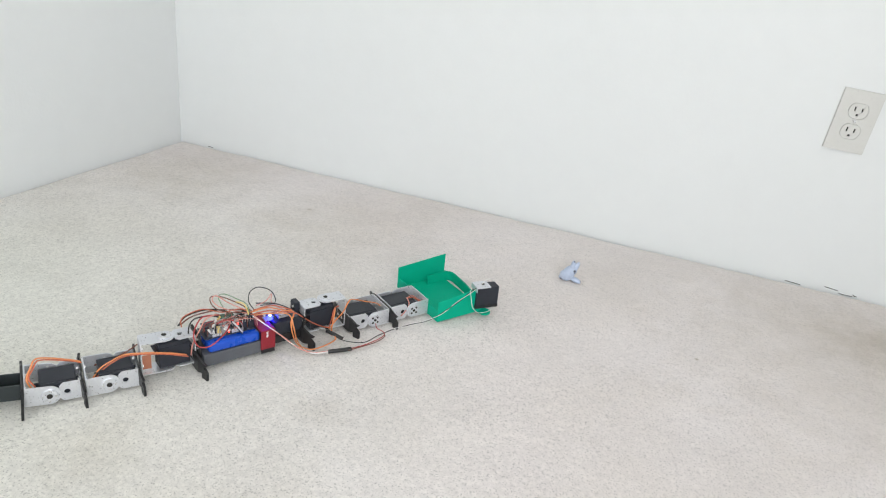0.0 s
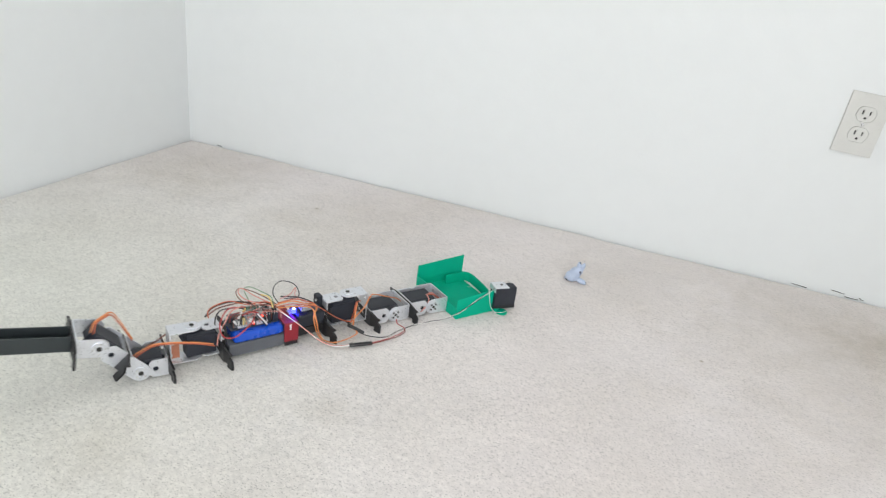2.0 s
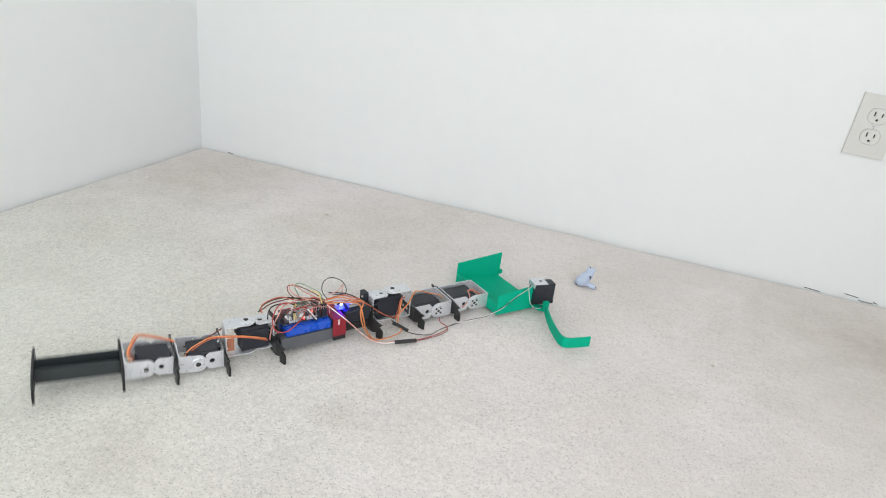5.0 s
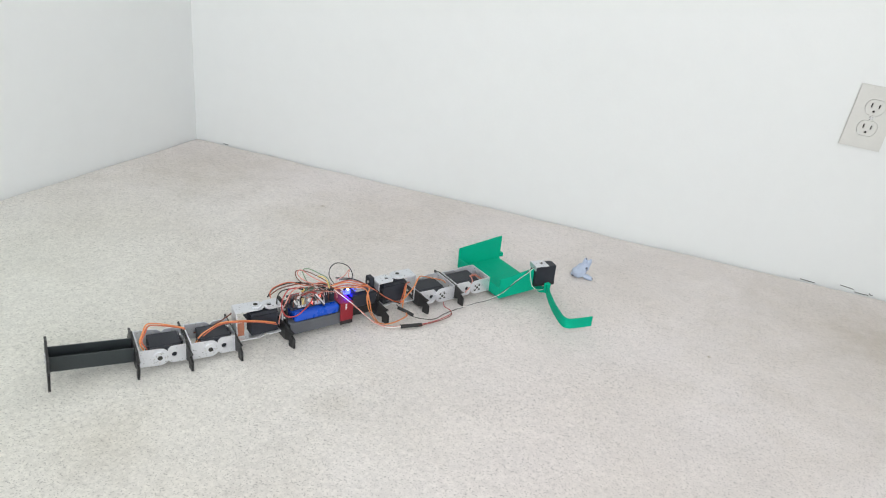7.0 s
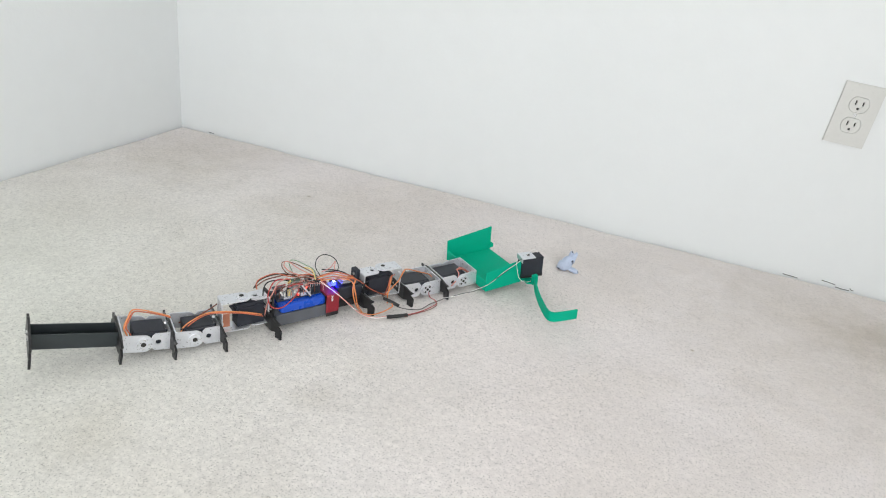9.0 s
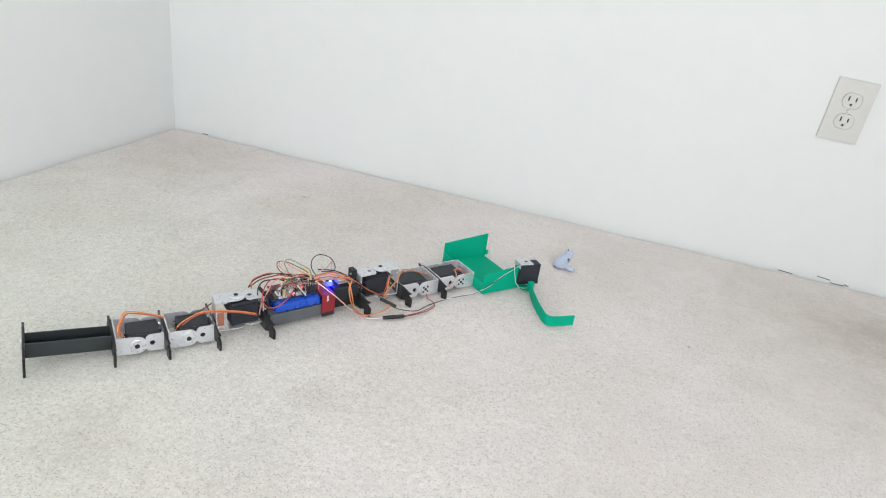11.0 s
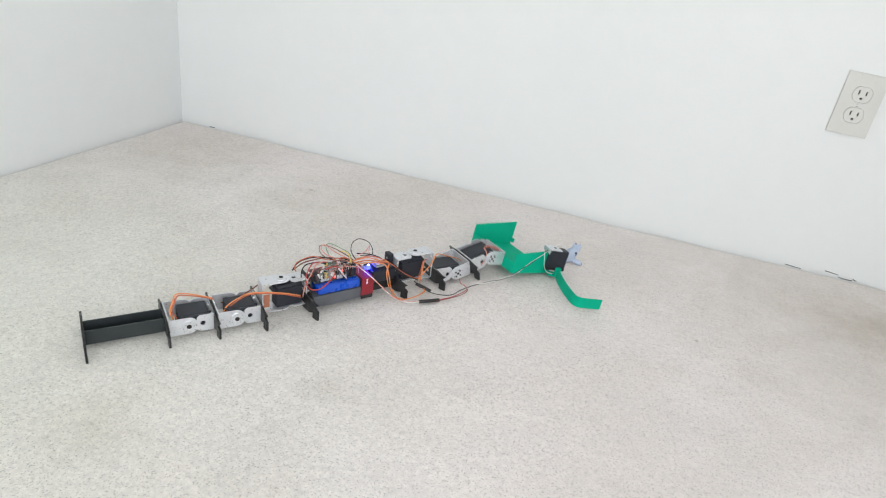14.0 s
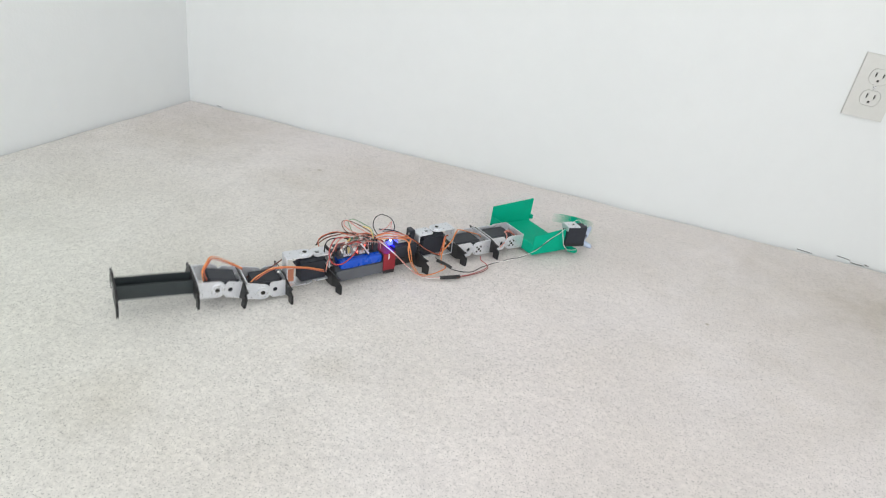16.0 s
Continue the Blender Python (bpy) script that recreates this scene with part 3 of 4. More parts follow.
horn(link_d, (0, 0, MID + 0.0246), "z", False)
fin(link_d, FIN_F, 0.30)
u_bracket(link_d, FIN_F - 0.0050, LINK_DE - 0.0110, 0.0240, LINK_DE - 0.0190, round_end=False)
part("spacer", box(0.0298, FIN_F - 0.0090, -0.011, 0.011, -0.011, 0.011, 0.0008), M_BLACK, link_d)

link_e = bmesh.new()
box(FIN_G + 0.0030, LINK_EF + 0.0100, -0.0140, 0.0190, -0.0100, 0.0100, 0.0009, link_e)
box(FIN_G + 0.0034, LINK_EF + 0.0096, -0.0200, -0.0143, -0.0097, 0.0097, 0.0012, link_e)
disc((LINK_EF, -0.0215, 0), "y", 0.0068, 0.0045, 20, link_e)
link_e = part("servo_link", link_e, M_SERVO, robot)
u_bracket(link_e, FIN_G - 0.0050, -0.0125, 0.0262, 0.0)
horn(link_e, (0, -0.0278, 0), "y")
fin(link_e, FIN_G, 0.15)
u_bracket(link_e, FIN_G + 0.0010, LINK_EF - 0.0110, 0.0240, LINK_EF - 0.0190, round_end=False)

# head: green printed scoop, its gripper servo and the curved arm
def slab(x0, x1, y0, y1, z0, za, zb, bm):
    """An upright wall whose top rises from za at its back to zb at its front."""
    made = bmesh.ops.create_cube(bm, size=1.0)["verts"]
    for v in made:
        front, left, high = v.co.x > 0, v.co.y > 0, v.co.z > 0
        v.co = (x1 if front else x0, y1 if left else y0, (zb if front else za) if high else z0)
    bmesh.ops.bevel(bm, geom=list({e for v in made for e in v.link_edges}), offset=0.0004, segments=2, profile=0.5, affect="EDGES")


head = bmesh.new()
box(0.0310, 0.1225, -0.0540, 0.0720, -0.0150, -0.0126, 0.0004, head)
box(0.0288, 0.0312, -0.0540, 0.0720, -0.0150, 0.0045, 0.0004, head)
slab(0.0288, 0.1180, -0.0562, -0.0538, -0.0150, 0.0215, 0.0300, head)
slab(0.0288, 0.1260, 0.0718, 0.0742, -0.0150, 0.0240, 0.0325, head)
box(0.1240, 0.1300, 0.0680, 0.0742, -0.0100, -0.0020, 0.0004, head)
head = part("scoop", head, M_GREEN, robot, "green 3D-printed scoop")
u_bracket(head, 0.0275, -0.0125, 0.0262, 0.0)
horn(head, (0, -0.0278, 0), "y")
G_TURN = Matrix.Translation((0.1220, -0.0560, 0.0)) @ pose(0, 0, 0, 0, 0, -12)
part("gripper_servo", box(-0.0200, 0.0200, -0.0100, 0.0100, -0.0050, 0.0330, 0.0010, m=G_TURN), M_SERVO, head)
gb = box(-0.0215, 0.0040, -0.0118, 0.0118, 0.0332, 0.0350, 0.0005, m=G_TURN)
box(-0.0216, -0.0204, -0.0118, 0.0118, 0.0260, 0.0340, 0.0003, gb, m=G_TURN)
part("servo_lid", box(-0.0206, 0.0206, -0.0106, 0.0106, -0.0052, 0.0010, 0.0010, m=G_TURN), M_BLACK, head)
part("gripper_bracket", gb, M_ALU, head)
part("screw", disc(G_TURN @ Vector((-0.0060, 0, 0.0352)), "z", 0.0028, 0.0008, 12), M_SLOT, head)

arm = bmesh.new()
arm_line = [(0.0030, -0.0090), (-0.0120, -0.0340), (-0.0270, -0.0640), (-0.0380, -0.0920), (-0.0430, -0.1090), (-0.0400, -0.1190), (-0.0260, -0.1240), (0.0013, -0.1292)]
lo, hi, th = -0.0010, 0.0165, 0.0012


def strip(bm, pts, lo, hi, th):
    line = [Vector((x, y, 0)) for x, y in pts]
    last = None
    for i, c in enumerate(line):
        d = (line[min(i + 1, len(line) - 1)] - line[max(i - 1, 0)]).normalized()
        s = Vector((-d.y, d.x, 0)) * th
        row = [bm.verts.new(c + s + Vector((0, 0, z))) for z in (lo, hi)] + [bm.verts.new(c - s + Vector((0, 0, z))) for z in (hi, lo)]
        if last:
            for k in range(4):
                bm.faces.new((last[k], last[(k + 1) % 4], row[(k + 1) % 4], row[k]))
        else:
            bm.faces.new(row[::-1])
        last = row
    bm.faces.new(last)


strip(arm, [(p.x, p.y) for p in spline([(x, y, 0) for x, y in arm_line], 6)], lo, hi, th)
disc((0, 0, 0.001), "z", 0.0100, 0.0030, 20, arm)
box(-0.0020, 0.0080, -0.0130, -0.0060, -0.0010, 0.0170, 0.0008, arm)
arm = part("gripper_arm", arm, M_GREEN, robot, "curved green printed gripper arm")

# electronics strapped on top of the battery
board = part("circuit_board", box(0.050, 0.121, -0.0100, 0.0210, 0.0240, 0.0256, 0.0002, m=pose(0, 0, 0, 2, 0, 0)), M_PCB, robot, "dark circuit board")
for name, args, mat in (
        ("header_block", (0.104, 0.112, -0.0150, 0.0060, 0.0258, 0.0430), M_SERVO), ("header_block", (0.115, 0.123, -0.0150, 0.0060, 0.0258, 0.0450), M_SERVO),
        ("relay", (0.088, 0.102, -0.0150, -0.0020, 0.0258, 0.0330), M_TRAY), ("chip", (0.090, 0.100, -0.0170, -0.0155, 0.0262, 0.0320), M_ALU),
        ("terminal", (0.071, 0.0755, -0.0140, -0.0100, 0.0258, 0.0385), WIRE["yellow"]), ("module", (0.058, 0.082, 0.0020, 0.0160, 0.0300, 0.0330), M_PCB),
        ("module", (0.084, 0.104, 0.0040, 0.0180, 0.0360, 0.0385), M_GPCB), ("heat_sink", (0.058, 0.066, -0.0130, -0.0020, 0.0258, 0.0310), M_TRAY), ("chip", (0.080, 0.086, -0.0160, -0.0120, 0.0360, 0.0372), M_WHITE),
        ("clip", (0.064, 0.067, -0.0150, -0.0100, 0.0300, 0.0350), M_WHITE), ("clip", (0.1045, 0.1065, -0.0170, -0.0140, 0.0270, 0.0310), M_WHITE),
        ("led_module", (0.1430, 0.1555, -0.0080, 0.0040, 0.0254, 0.0272), WIRE["grey"]), ("radio_module", (0.160, 0.176, -0.0150, 0.0020, 0.0300, 0.0335), WIRE["grey"]),
        ("metal_can", (0.163, 0.173, -0.0130, -0.0030, 0.0336, 0.0360), M_ALU), ("relay", (0.180, 0.189, -0.0170, -0.0040, 0.0272, 0.0320), M_TRAY),
        ("chip", (0.078, 0.088, 0.0000, 0.0060, 0.0330, 0.0350), M_ALU), ("breakout_board", (0.063, 0.076, -0.0165, -0.0150, 0.0262, 0.0300), M_ALU),
        ("driver_board", (0.086, 0.101, -0.0120, 0.0010, 0.0390, 0.0404), WIRE["grey"])):
    part(name, box(args[0] - 0.003, args[1] - 0.003, args[2] + 0.005, args[3] + 0.005, *args[4:], bevel=0.0004), mat, robot)
lean = pose(0.0960, -0.0070, 0.0345, 0, -38, -24)  # a small controller board stands aslant among the wires
controller = part("controller_board", box(-0.0008, 0.0008, -0.0085, 0.0085, -0.0125, 0.0125, 0.0002, m=lean), M_PCB, robot, "dark controller board leaning on its edge")
part("chip", box(0.0009, 0.0020, -0.0035, 0.0035, -0.0040, 0.0040, 0.0002, m=lean), M_TRAY, controller)
for side_y in (-0.0072, 0.0072):
    part("pin_row", box(0.0009, 0.0030, side_y - 0.0010, side_y + 0.0010, -0.0110, 0.0110, 0.0002, m=lean), M_ALU, controller)
for x, y in ((0.080, -0.013), (0.0845, -0.009)):
    part("capacitor", disc((x - 0.003, y + 0.005, 0.0315), "z", 0.0032, 0.0110, 14, bevel=0.0005), WIRE["grey"] if y < -0.01 else M_ALU, robot)
for k in range(5):
    part("pin", box(0.1025 + 0.0038 * k, 0.1031 + 0.0038 * k, -0.0108, -0.0100, 0.0380, 0.0440, 0), M_STEEL, robot)
part("blue_led", disc((0.1470, -0.0030, 0.0305), "z", 0.0036, 0.0070, 14, bevel=0.0018), M_LED, robot, "lit blue indicator light")
part("led_die", disc((0.1470, -0.0030, 0.0344), "z", 0.0019, 0.0016, 12, bevel=0.0006), M_DIE, robot, "white-hot core of the lit indicator")
part("red_led", disc((0.0955, -0.0115, 0.0390), "z", 0.0009, 0.0020, 10), M_LEDR, robot, "lit red indicator light")
part("red_led", disc((0.0825, -0.0120, 0.0300), "z", 0.0008, 0.0020, 10), M_LEDR, robot, "lit red indicator light")

# the signal lead that trails on the carpet beside the robot, and the loose wires
tangle = random.Random(7)
for k in range(17):
    a, c = tangle.uniform(0.050, 0.090), tangle.uniform(0.085, 0.128)
    ya, yc, top = tangle.uniform(-0.014, 0.012), tangle.uniform(-0.014, 0.012), tangle.uniform(0.038, 0.056)
    wire(robot, tangle.choice(("red", "black", "grey", "pink", "brown", "pink", "pink", "grey", "rust", "brown")),
         [(a, ya, 0.028), (a + 0.004, ya + 0.002, top - 0.008), ((a + c) / 2, (ya + yc) / 2 - 0.003, top), (c - 0.003, yc, top - 0.006), (c, yc, 0.029)], 0.00055)
plugs = ("white", "grey", "white", "yellow", "black", "white", "green", "grey", "pink", "white", "black", "white")
for k, color in enumerate(plugs):                  # loose wire ends with their plugs
    x, y = 0.054 + 0.0054 * k + tangle.uniform(-0.003, 0.003), tangle.uniform(-0.013, 0.006)
    z = tangle.uniform(0.034, 0.046)
    lean = pose(x, y, z, tangle.uniform(-50, 50), tangle.uniform(-60, 60), tangle.uniform(0, 180))
    part("plug", box(-0.0013, 0.0013, -0.0013, 0.0013, -0.0060, 0.0060, 0.0003, m=lean), WIRE[color], robot, color + " wire plug")
cable = part("inline_connector", tube([(0.2090, -0.0655, -0.0130), (0.2250, -0.0705, -0.0128), (0.2420, -0.0745, -0.0130)], 0.0030, flat=1.2), WIRE["black"], robot, "black shrink-wrapped connector", smooth=True)
part("inline_connector", tube([(0.2260, -0.0280, -0.0030), (0.2330, -0.0390, -0.0050), (0.2420, -0.0500, -0.0095)], 0.0028), WIRE["black"], cable, smooth=True)
wire(robot, "black", [(0.1252, 0, 0.0459), (0.1177, 0.004, 0.0611), (0.1219, 0.008, 0.0731), (0.1343, 0.01, 0.0768), (0.1517, 0.012, 0.0679), (0.1605, 0.012, 0.0554), (0.1592, 0.01, 0.0445), (0.1359, 0.006, 0.0489)], 0.0007)
wire(robot, "pink", [(0.1288, 0.004, 0.0512), (0.1466, 0.01, 0.0519), (0.1573, 0.014, 0.059), (0.1561, 0.012, 0.0461), (0.1722, 0.008, 0.0328), (0.1846, 0.002, 0.0291)], 0.0007)
wire(robot, "black", [(0.1308, 0.008, 0.0528), (0.1623, 0.01, 0.0429), (0.187, 0.006, 0.0277), (0.198, -0.008, 0.0137), (0.2258, -0.014, 0.0003), (0.237, -0.018, -0.0054)])
wire(robot, "pink", [(0.1154, -0.004, 0.0458), (0.0933, 0, 0.0541), (0.0763, 0.004, 0.0622), (0.0678, 0.008, 0.0724), (0.074, 0.01, 0.077), (0.0911, 0.006, 0.0633), (0.1154, 0, 0.0478)], 0.0008)
wire(robot, "brown", [(0.1183, -0.002, 0.0463), (0.0897, 0.002, 0.051), (0.0727, 0.006, 0.0591), (0.066, 0.01, 0.0689), (0.0695, 0.014, 0.075), (0.0843, 0.012, 0.0713), (0.1054, 0.006, 0.0586), (0.1233, 0, 0.0443)], 0.0007)
wire(robot, "green", [(0.086, 0.01, 0.0507), (0.0787, 0.014, 0.0714), (0.0869, 0.014, 0.0747), (0.1032, 0.008, 0.0658), (0.115, 0.002, 0.0567), (0.1148, -0.006, 0.0391)], 0.0007)
wire(robot, "yellow", [(0.0994, 0.004, 0.0646), (0.109, 0, 0.0608), (0.1134, -0.004, 0.0482), (0.114, -0.008, 0.0343)])
wire(robot, "rust", [(0.0239, 0.002, 0.0452), (0.0246, 0.006, 0.0534), (0.0341, 0.008, 0.059), (0.0563, 0.01, 0.0603), (0.0803, 0.006, 0.0518), (0.1037, 0.002, 0.0531), (0.1183, -0.002, 0.0463)], 0.0008)
wire(robot, "black", [(0.0195, 0.004, 0.047), (0.0315, 0.01, 0.0548), (0.05, 0.012, 0.0577), (0.07, 0.01, 0.0567), (0.0916, 0.006, 0.0496)])
wire(robot, "black", [(0.0295, -0.006, 0.0376), (0.0336, 0, 0.047), (0.0431, 0.004, 0.0525), (0.0629, 0.004, 0.0514), (0.075, 0, 0.0481)])
wire(robot, "brown", [(0.0229, 0.008, 0.0452), (0.0394, 0.012, 0.0513), (0.0573, 0.012, 0.0534), (0.0793, 0.01, 0.0539), (0.1096, 0.004, 0.049)])
wire(robot, "red", [(0.0758, 0.002, 0.0508), (0.0512, -0.002, 0.0558), (0.0382, -0.008, 0.0453), (0.0341, -0.014, 0.0332), (0.0388, -0.02, 0.0228), (0.0513, -0.024, 0.0221), (0.0646, -0.024, 0.0297), (0.0772, -0.018, 0.0354), (0.0836, -0.012, 0.0388)])
wire(robot, "pink", [(0.0301, -0.012, 0.008), (0.0333, -0.012, 0.0246), (0.0427, -0.01, 0.0406), (0.054, -0.004, 0.0524), (0.0702, 0, 0.0548)])
wire(robot, "red", [(0.0669, -0.008, 0.0441), (0.0795, -0.012, 0.0493), (0.0937, -0.01, 0.0415), (0.0999, -0.006, 0.0313)])
wire(robot, "orange", [(0.1173, -0.004, 0.0474), (0.1436, -0.002, 0.0472), (0.1652, -0.004, 0.039), (0.1806, -0.01, 0.0348), (0.1718, -0.02, 0.0232), (0.1744, -0.026, 0.0001), (0.1852, -0.028, -0.0191)])
wire(robot, "rust", [(0.1164, -0.006, 0.0447), (0.1417, -0.006, 0.0446), (0.1682, -0.008, 0.0373), (0.1825, -0.014, 0.0343), (0.2072, -0.016, 0.0138), (0.2253, -0.018, 0.0025), (0.2367, -0.018, -0.0021)])
wire(robot, "orange", [(0.1135, -0.008, 0.0443), (0.1429, -0.008, 0.0413), (0.1701, -0.014, 0.0358), (0.1739, -0.024, 0.0197), (0.1775, -0.028, -0.0016), (0.1884, -0.03, -0.0208)])
wire(robot, "rust", [(0.1221, -0.002, 0.0485), (0.1516, 0, 0.0477), (0.1795, -0.006, 0.0371)])
wire(cable, "red", [(0.2377, -0.0736, -0.013), (0.2631, -0.075, -0.013), (0.2877, -0.0719, -0.013), (0.3059, -0.0657, -0.013), (0.3051, -0.0625, -0.008), (0.2947, -0.061, 0), (0.2949, -0.0561, 0.006)], 0.0007)
wire(cable, "brown", [(0.2358, -0.0765, -0.013), (0.2638, -0.0773, -0.013), (0.2873, -0.0757, -0.013), (0.3046, -0.0692, -0.013), (0.3038, -0.066, -0.008)], 0.0007)
wire(cable, "black", [(0.2275, -0.0205, -0.002), (0.2291, -0.0376, -0.004), (0.2391, -0.0505, -0.01), (0.2544, -0.0614, -0.013), (0.2717, -0.0689, -0.013), (0.2971, -0.0619, -0.013), (0.3297, -0.0572, -0.013)], 0.0007)
wire(cable, "orange", [(0.1839, -0.03, -0.0177), (0.1902, -0.049, -0.013), (0.2097, -0.0498, -0.013), (0.2305, -0.0468, -0.01), (0.2324, -0.0432, -0.006)])
wire(link_d, "orange", [(-0.0004, -0.018, -0.0043), (0.008, -0.02, 0.0079), (0.022, -0.018, 0.0201), (0.034, -0.012, 0.033), (0.0446, -0.006, 0.0314), (0.0674, -0.004, 0.0221), (0.0911, 0, 0.0115), (0.1024, 0.002, -0.0004)])
wire(link_d, "rust", [(0.0007, -0.016, -0.0034), (0.0041, -0.018, 0.015), (0.0082, -0.016, 0.028), (0.0183, -0.01, 0.0274)])
wire(link_d, "orange", [(0.005, -0.02, -0.0248), (0.0031, -0.02, -0.0072), (0.0065, -0.018, 0.0124), (0.0117, -0.012, 0.0275)])
wire(link_a, "orange", [(-0.0179, -0.016, 0.0072), (-0.0215, -0.012, 0.0189), (-0.0162, -0.004, 0.0283), (-0.0099, 0.002, 0.0361), (0.0053, 0.004, 0.033), (0.0269, 0.004, 0.0253), (0.0376, 0.002, 0.0217)])
wire(link_a, "rust", [(-0.0136, -0.016, 0.0081), (-0.0193, -0.012, 0.0194), (-0.0142, -0.004, 0.0261), (-0.0079, 0.002, 0.0331), (0.0066, 0.004, 0.0301), (0.0283, 0.004, 0.0232), (0.0383, 0.002, 0.0197)])
wire(link_b, "orange", [(-0.0194, -0.014, -0.0003), (-0.0095, -0.008, 0.0109), (0.005, -0.006, 0.0191), (0.0214, -0.01, 0.0277), (0.0425, -0.014, 0.0281), (0.0702, -0.016, 0.0234), (0.0952, -0.016, 0.0152)])
wire(link_b, "rust", [(-0.0172, -0.014, -0.0026), (-0.0065, -0.008, 0.0085), (0.008, -0.006, 0.0176), (0.0229, -0.01, 0.0256), (0.0425, -0.014, 0.0262), (0.0702, -0.016, 0.0215), (0.0969, -0.016, 0.012)])
wire(link_b, "brown", [(-0.0128, 0.016, 0.0032), (0.0098, 0.018, 0.0074), (0.0259, 0.018, 0.014), (0.0423, 0.018, 0.0245), (0.0489, 0.018, 0.0329)])
wire(link_e, "pink", [(0.0692, -0.006, 0.0114), (0.0791, -0.006, 0.0137), (0.0905, -0.006, 0.0058), (0.1007, -0.008, -0.0024)])
wire(link_e, "rust", [(0.0702, -0.008, 0.0131), (0.0806, -0.008, 0.011), (0.091, -0.008, 0.0033), (0.0996, -0.009, -0.0036)])
wire(link_e, "pink", [(0.067, -0.012, 0.0156), (0.0664, -0.02, 0.0094), (0.0596, -0.024, 0.0016), (0.0478, -0.028, -0.005)])


# the loosely paired wires from the carpet up to the gripper's servo, in a space of its own: from the end of the cable to the servo
DROP_FOOT, DROP_TOP = Vector((0.2078, -0.0652, -0.0130)), Vector((0.1190, -0.0110, 0.0440))
LEAD_FOOT, LEAD_TOP = Vector((0.3290, -0.0572, -0.0125)), Vector((0.0985, -0.0590, 0.0330))


def paired(phase, r=0.0007, pitch=0.06):
    line = spline([(-0.004, 0, 0.0008), (0.0300, -0.0010, -0.0080), (0.0600, -0.0020, -0.0140), (0.0850, -0.0020, -0.0140), (0.1150, -0.0010, -0.0085), (0.1570, 0, 0)], 10)
    turn = [2 * math.pi * p.x / pitch + phase for p in line]
    return [p + Vector((0, math.cos(a), math.sin(a))) * r for p, a in zip(line, turn)]


def hang(foot, top, up):
    """A space at foot whose x runs to top and whose z leans up."""
    ahead = (top - foot).normalized()
    across = up.cross(ahead).normalized()
    return Matrix.Translation(foot) @ Matrix((ahead, across, ahead.cross(across))).transposed().to_4x4()


# two wires that fall from the board over the strap to the connector on the carpet
def fallen(points):
    still = hang(DROP_FOOT + Vector((0, 0, 0.002)), DROP_TOP, Vector((0, 0, 1))).inverted()
    return [still @ Vector(q) for q in points]


drop = part("signal_lead", tube(fallen([(0.1191, -0.012, 0.0451), (0.1341, -0.026, 0.0313), (0.1561, -0.034, 0.0095), (0.1734, -0.04, -0.0077), (0.1883, -0.0576, -0.011), (0.2100, -0.0645, -0.011)]), 0.0009), WIRE["pink"], robot, "pink wire beside a white one", smooth=True)
part("wire", tube(fallen([(0.1184, -0.010, 0.0443), (0.1300, -0.0245, 0.0350), (0.1437, -0.0300, 0.0222), (0.1617, -0.0355, 0.0031), (0.1779, -0.042, -0.0109), (0.189, -0.0598, -0.011), (0.2110, -0.0663, -0.011)]), 0.0008), WIRE["white"], drop, "white wire", smooth=True)
lead = part("paired_lead", tube(paired(1.2), 0.00048, n=1), WIRE["white"], robot, "white wire paired with a black one", smooth=True)
part("wire", tube(paired(1.2 + math.pi), 0.00052, n=1), WIRE["black"], lead, "black wire", smooth=True)
wire(head, "white", [(0.0860, -0.0600, 0.0340), (0.0850, -0.0690, 0.0150), (0.0880, -0.0710, 0.0040), (0.0990, -0.0720, -0.0060), (0.1170, -0.0720, -0.0085), (0.1330, -0.0690, -0.0065)], 0.0005)
wire(head, "white", [(0.1139, -0.0550, 0.0360), (0.1225, -0.0530, 0.0410), (0.1340, -0.0520, 0.0400), (0.1400, -0.0520, 0.0330)], 0.0005)
SEGMENTS = (tail, link_a, link_b, link_d, link_e, head, arm, cable, lead, drop)


# ---- the toy ----
def toy():
    """A lump of a body, two upright ears, a foot that reaches forward."""
    bm = bmesh.new()

    def lump(at, r, s, turn=(0, 0, 0), sub=3):
        bmesh.ops.create_icosphere(bm, subdivisions=sub, radius=r, matrix=Matrix.Translation(at) @ pose(0, 0, 0, *turn) @ Matrix.Diagonal((*s, 1)))

    lump((-0.006, 0, 0.0118), 0.0128, (1.08, 0.95, 0.92))
    lump((-0.001, 0, 0.0195), 0.0125, (0.95, 0.9, 1.15), (0, 25, 0))
    lump((0.0055, -0.001, 0.0245), 0.0078, (1.0, 0.9, 1.0))
    lump((0.0130, -0.004, 0.0055), 0.0085, (1.5, 0.8, 0.6), (0, 14, -10))
    lump((0.0035, 0.002, 0.0345), 0.0080, (0.55, 0.65, 1.45), (0, 2, 0))
    lump((0.0115, 0.003, 0.0320), 0.0080, (0.55, 0.65, 1.45), (0, 14, 0))
    lump((-0.013, 0.002, 0.0060), 0.0070, (1.1, 1.1, 0.8))
    for v in bm.verts:
        w = noise.noise_vector(v.co * 160)
        v.co = (v.co + w * 0.0010) * 0.94
        v.co.z = max(v.co.z, 0.0005)
    ob = part("toy_figure", bm, M_TOY, smooth=True)
    fuse = ob.modifiers.new("fuse", "REMESH")
    fuse.mode, fuse.voxel_size, fuse.use_smooth_shade = "VOXEL", 0.0012, True
    soften = ob.modifiers.new("soften", "SMOOTH")
    soften.factor, soften.iterations = 0.5, 4
    ob.matrix_world = pose(1.120, -0.266, 0, 0, 0, 12)
    tagged(ob, label="small pale blue rubber toy with upright ears on the carpet", category="toy")


toy()


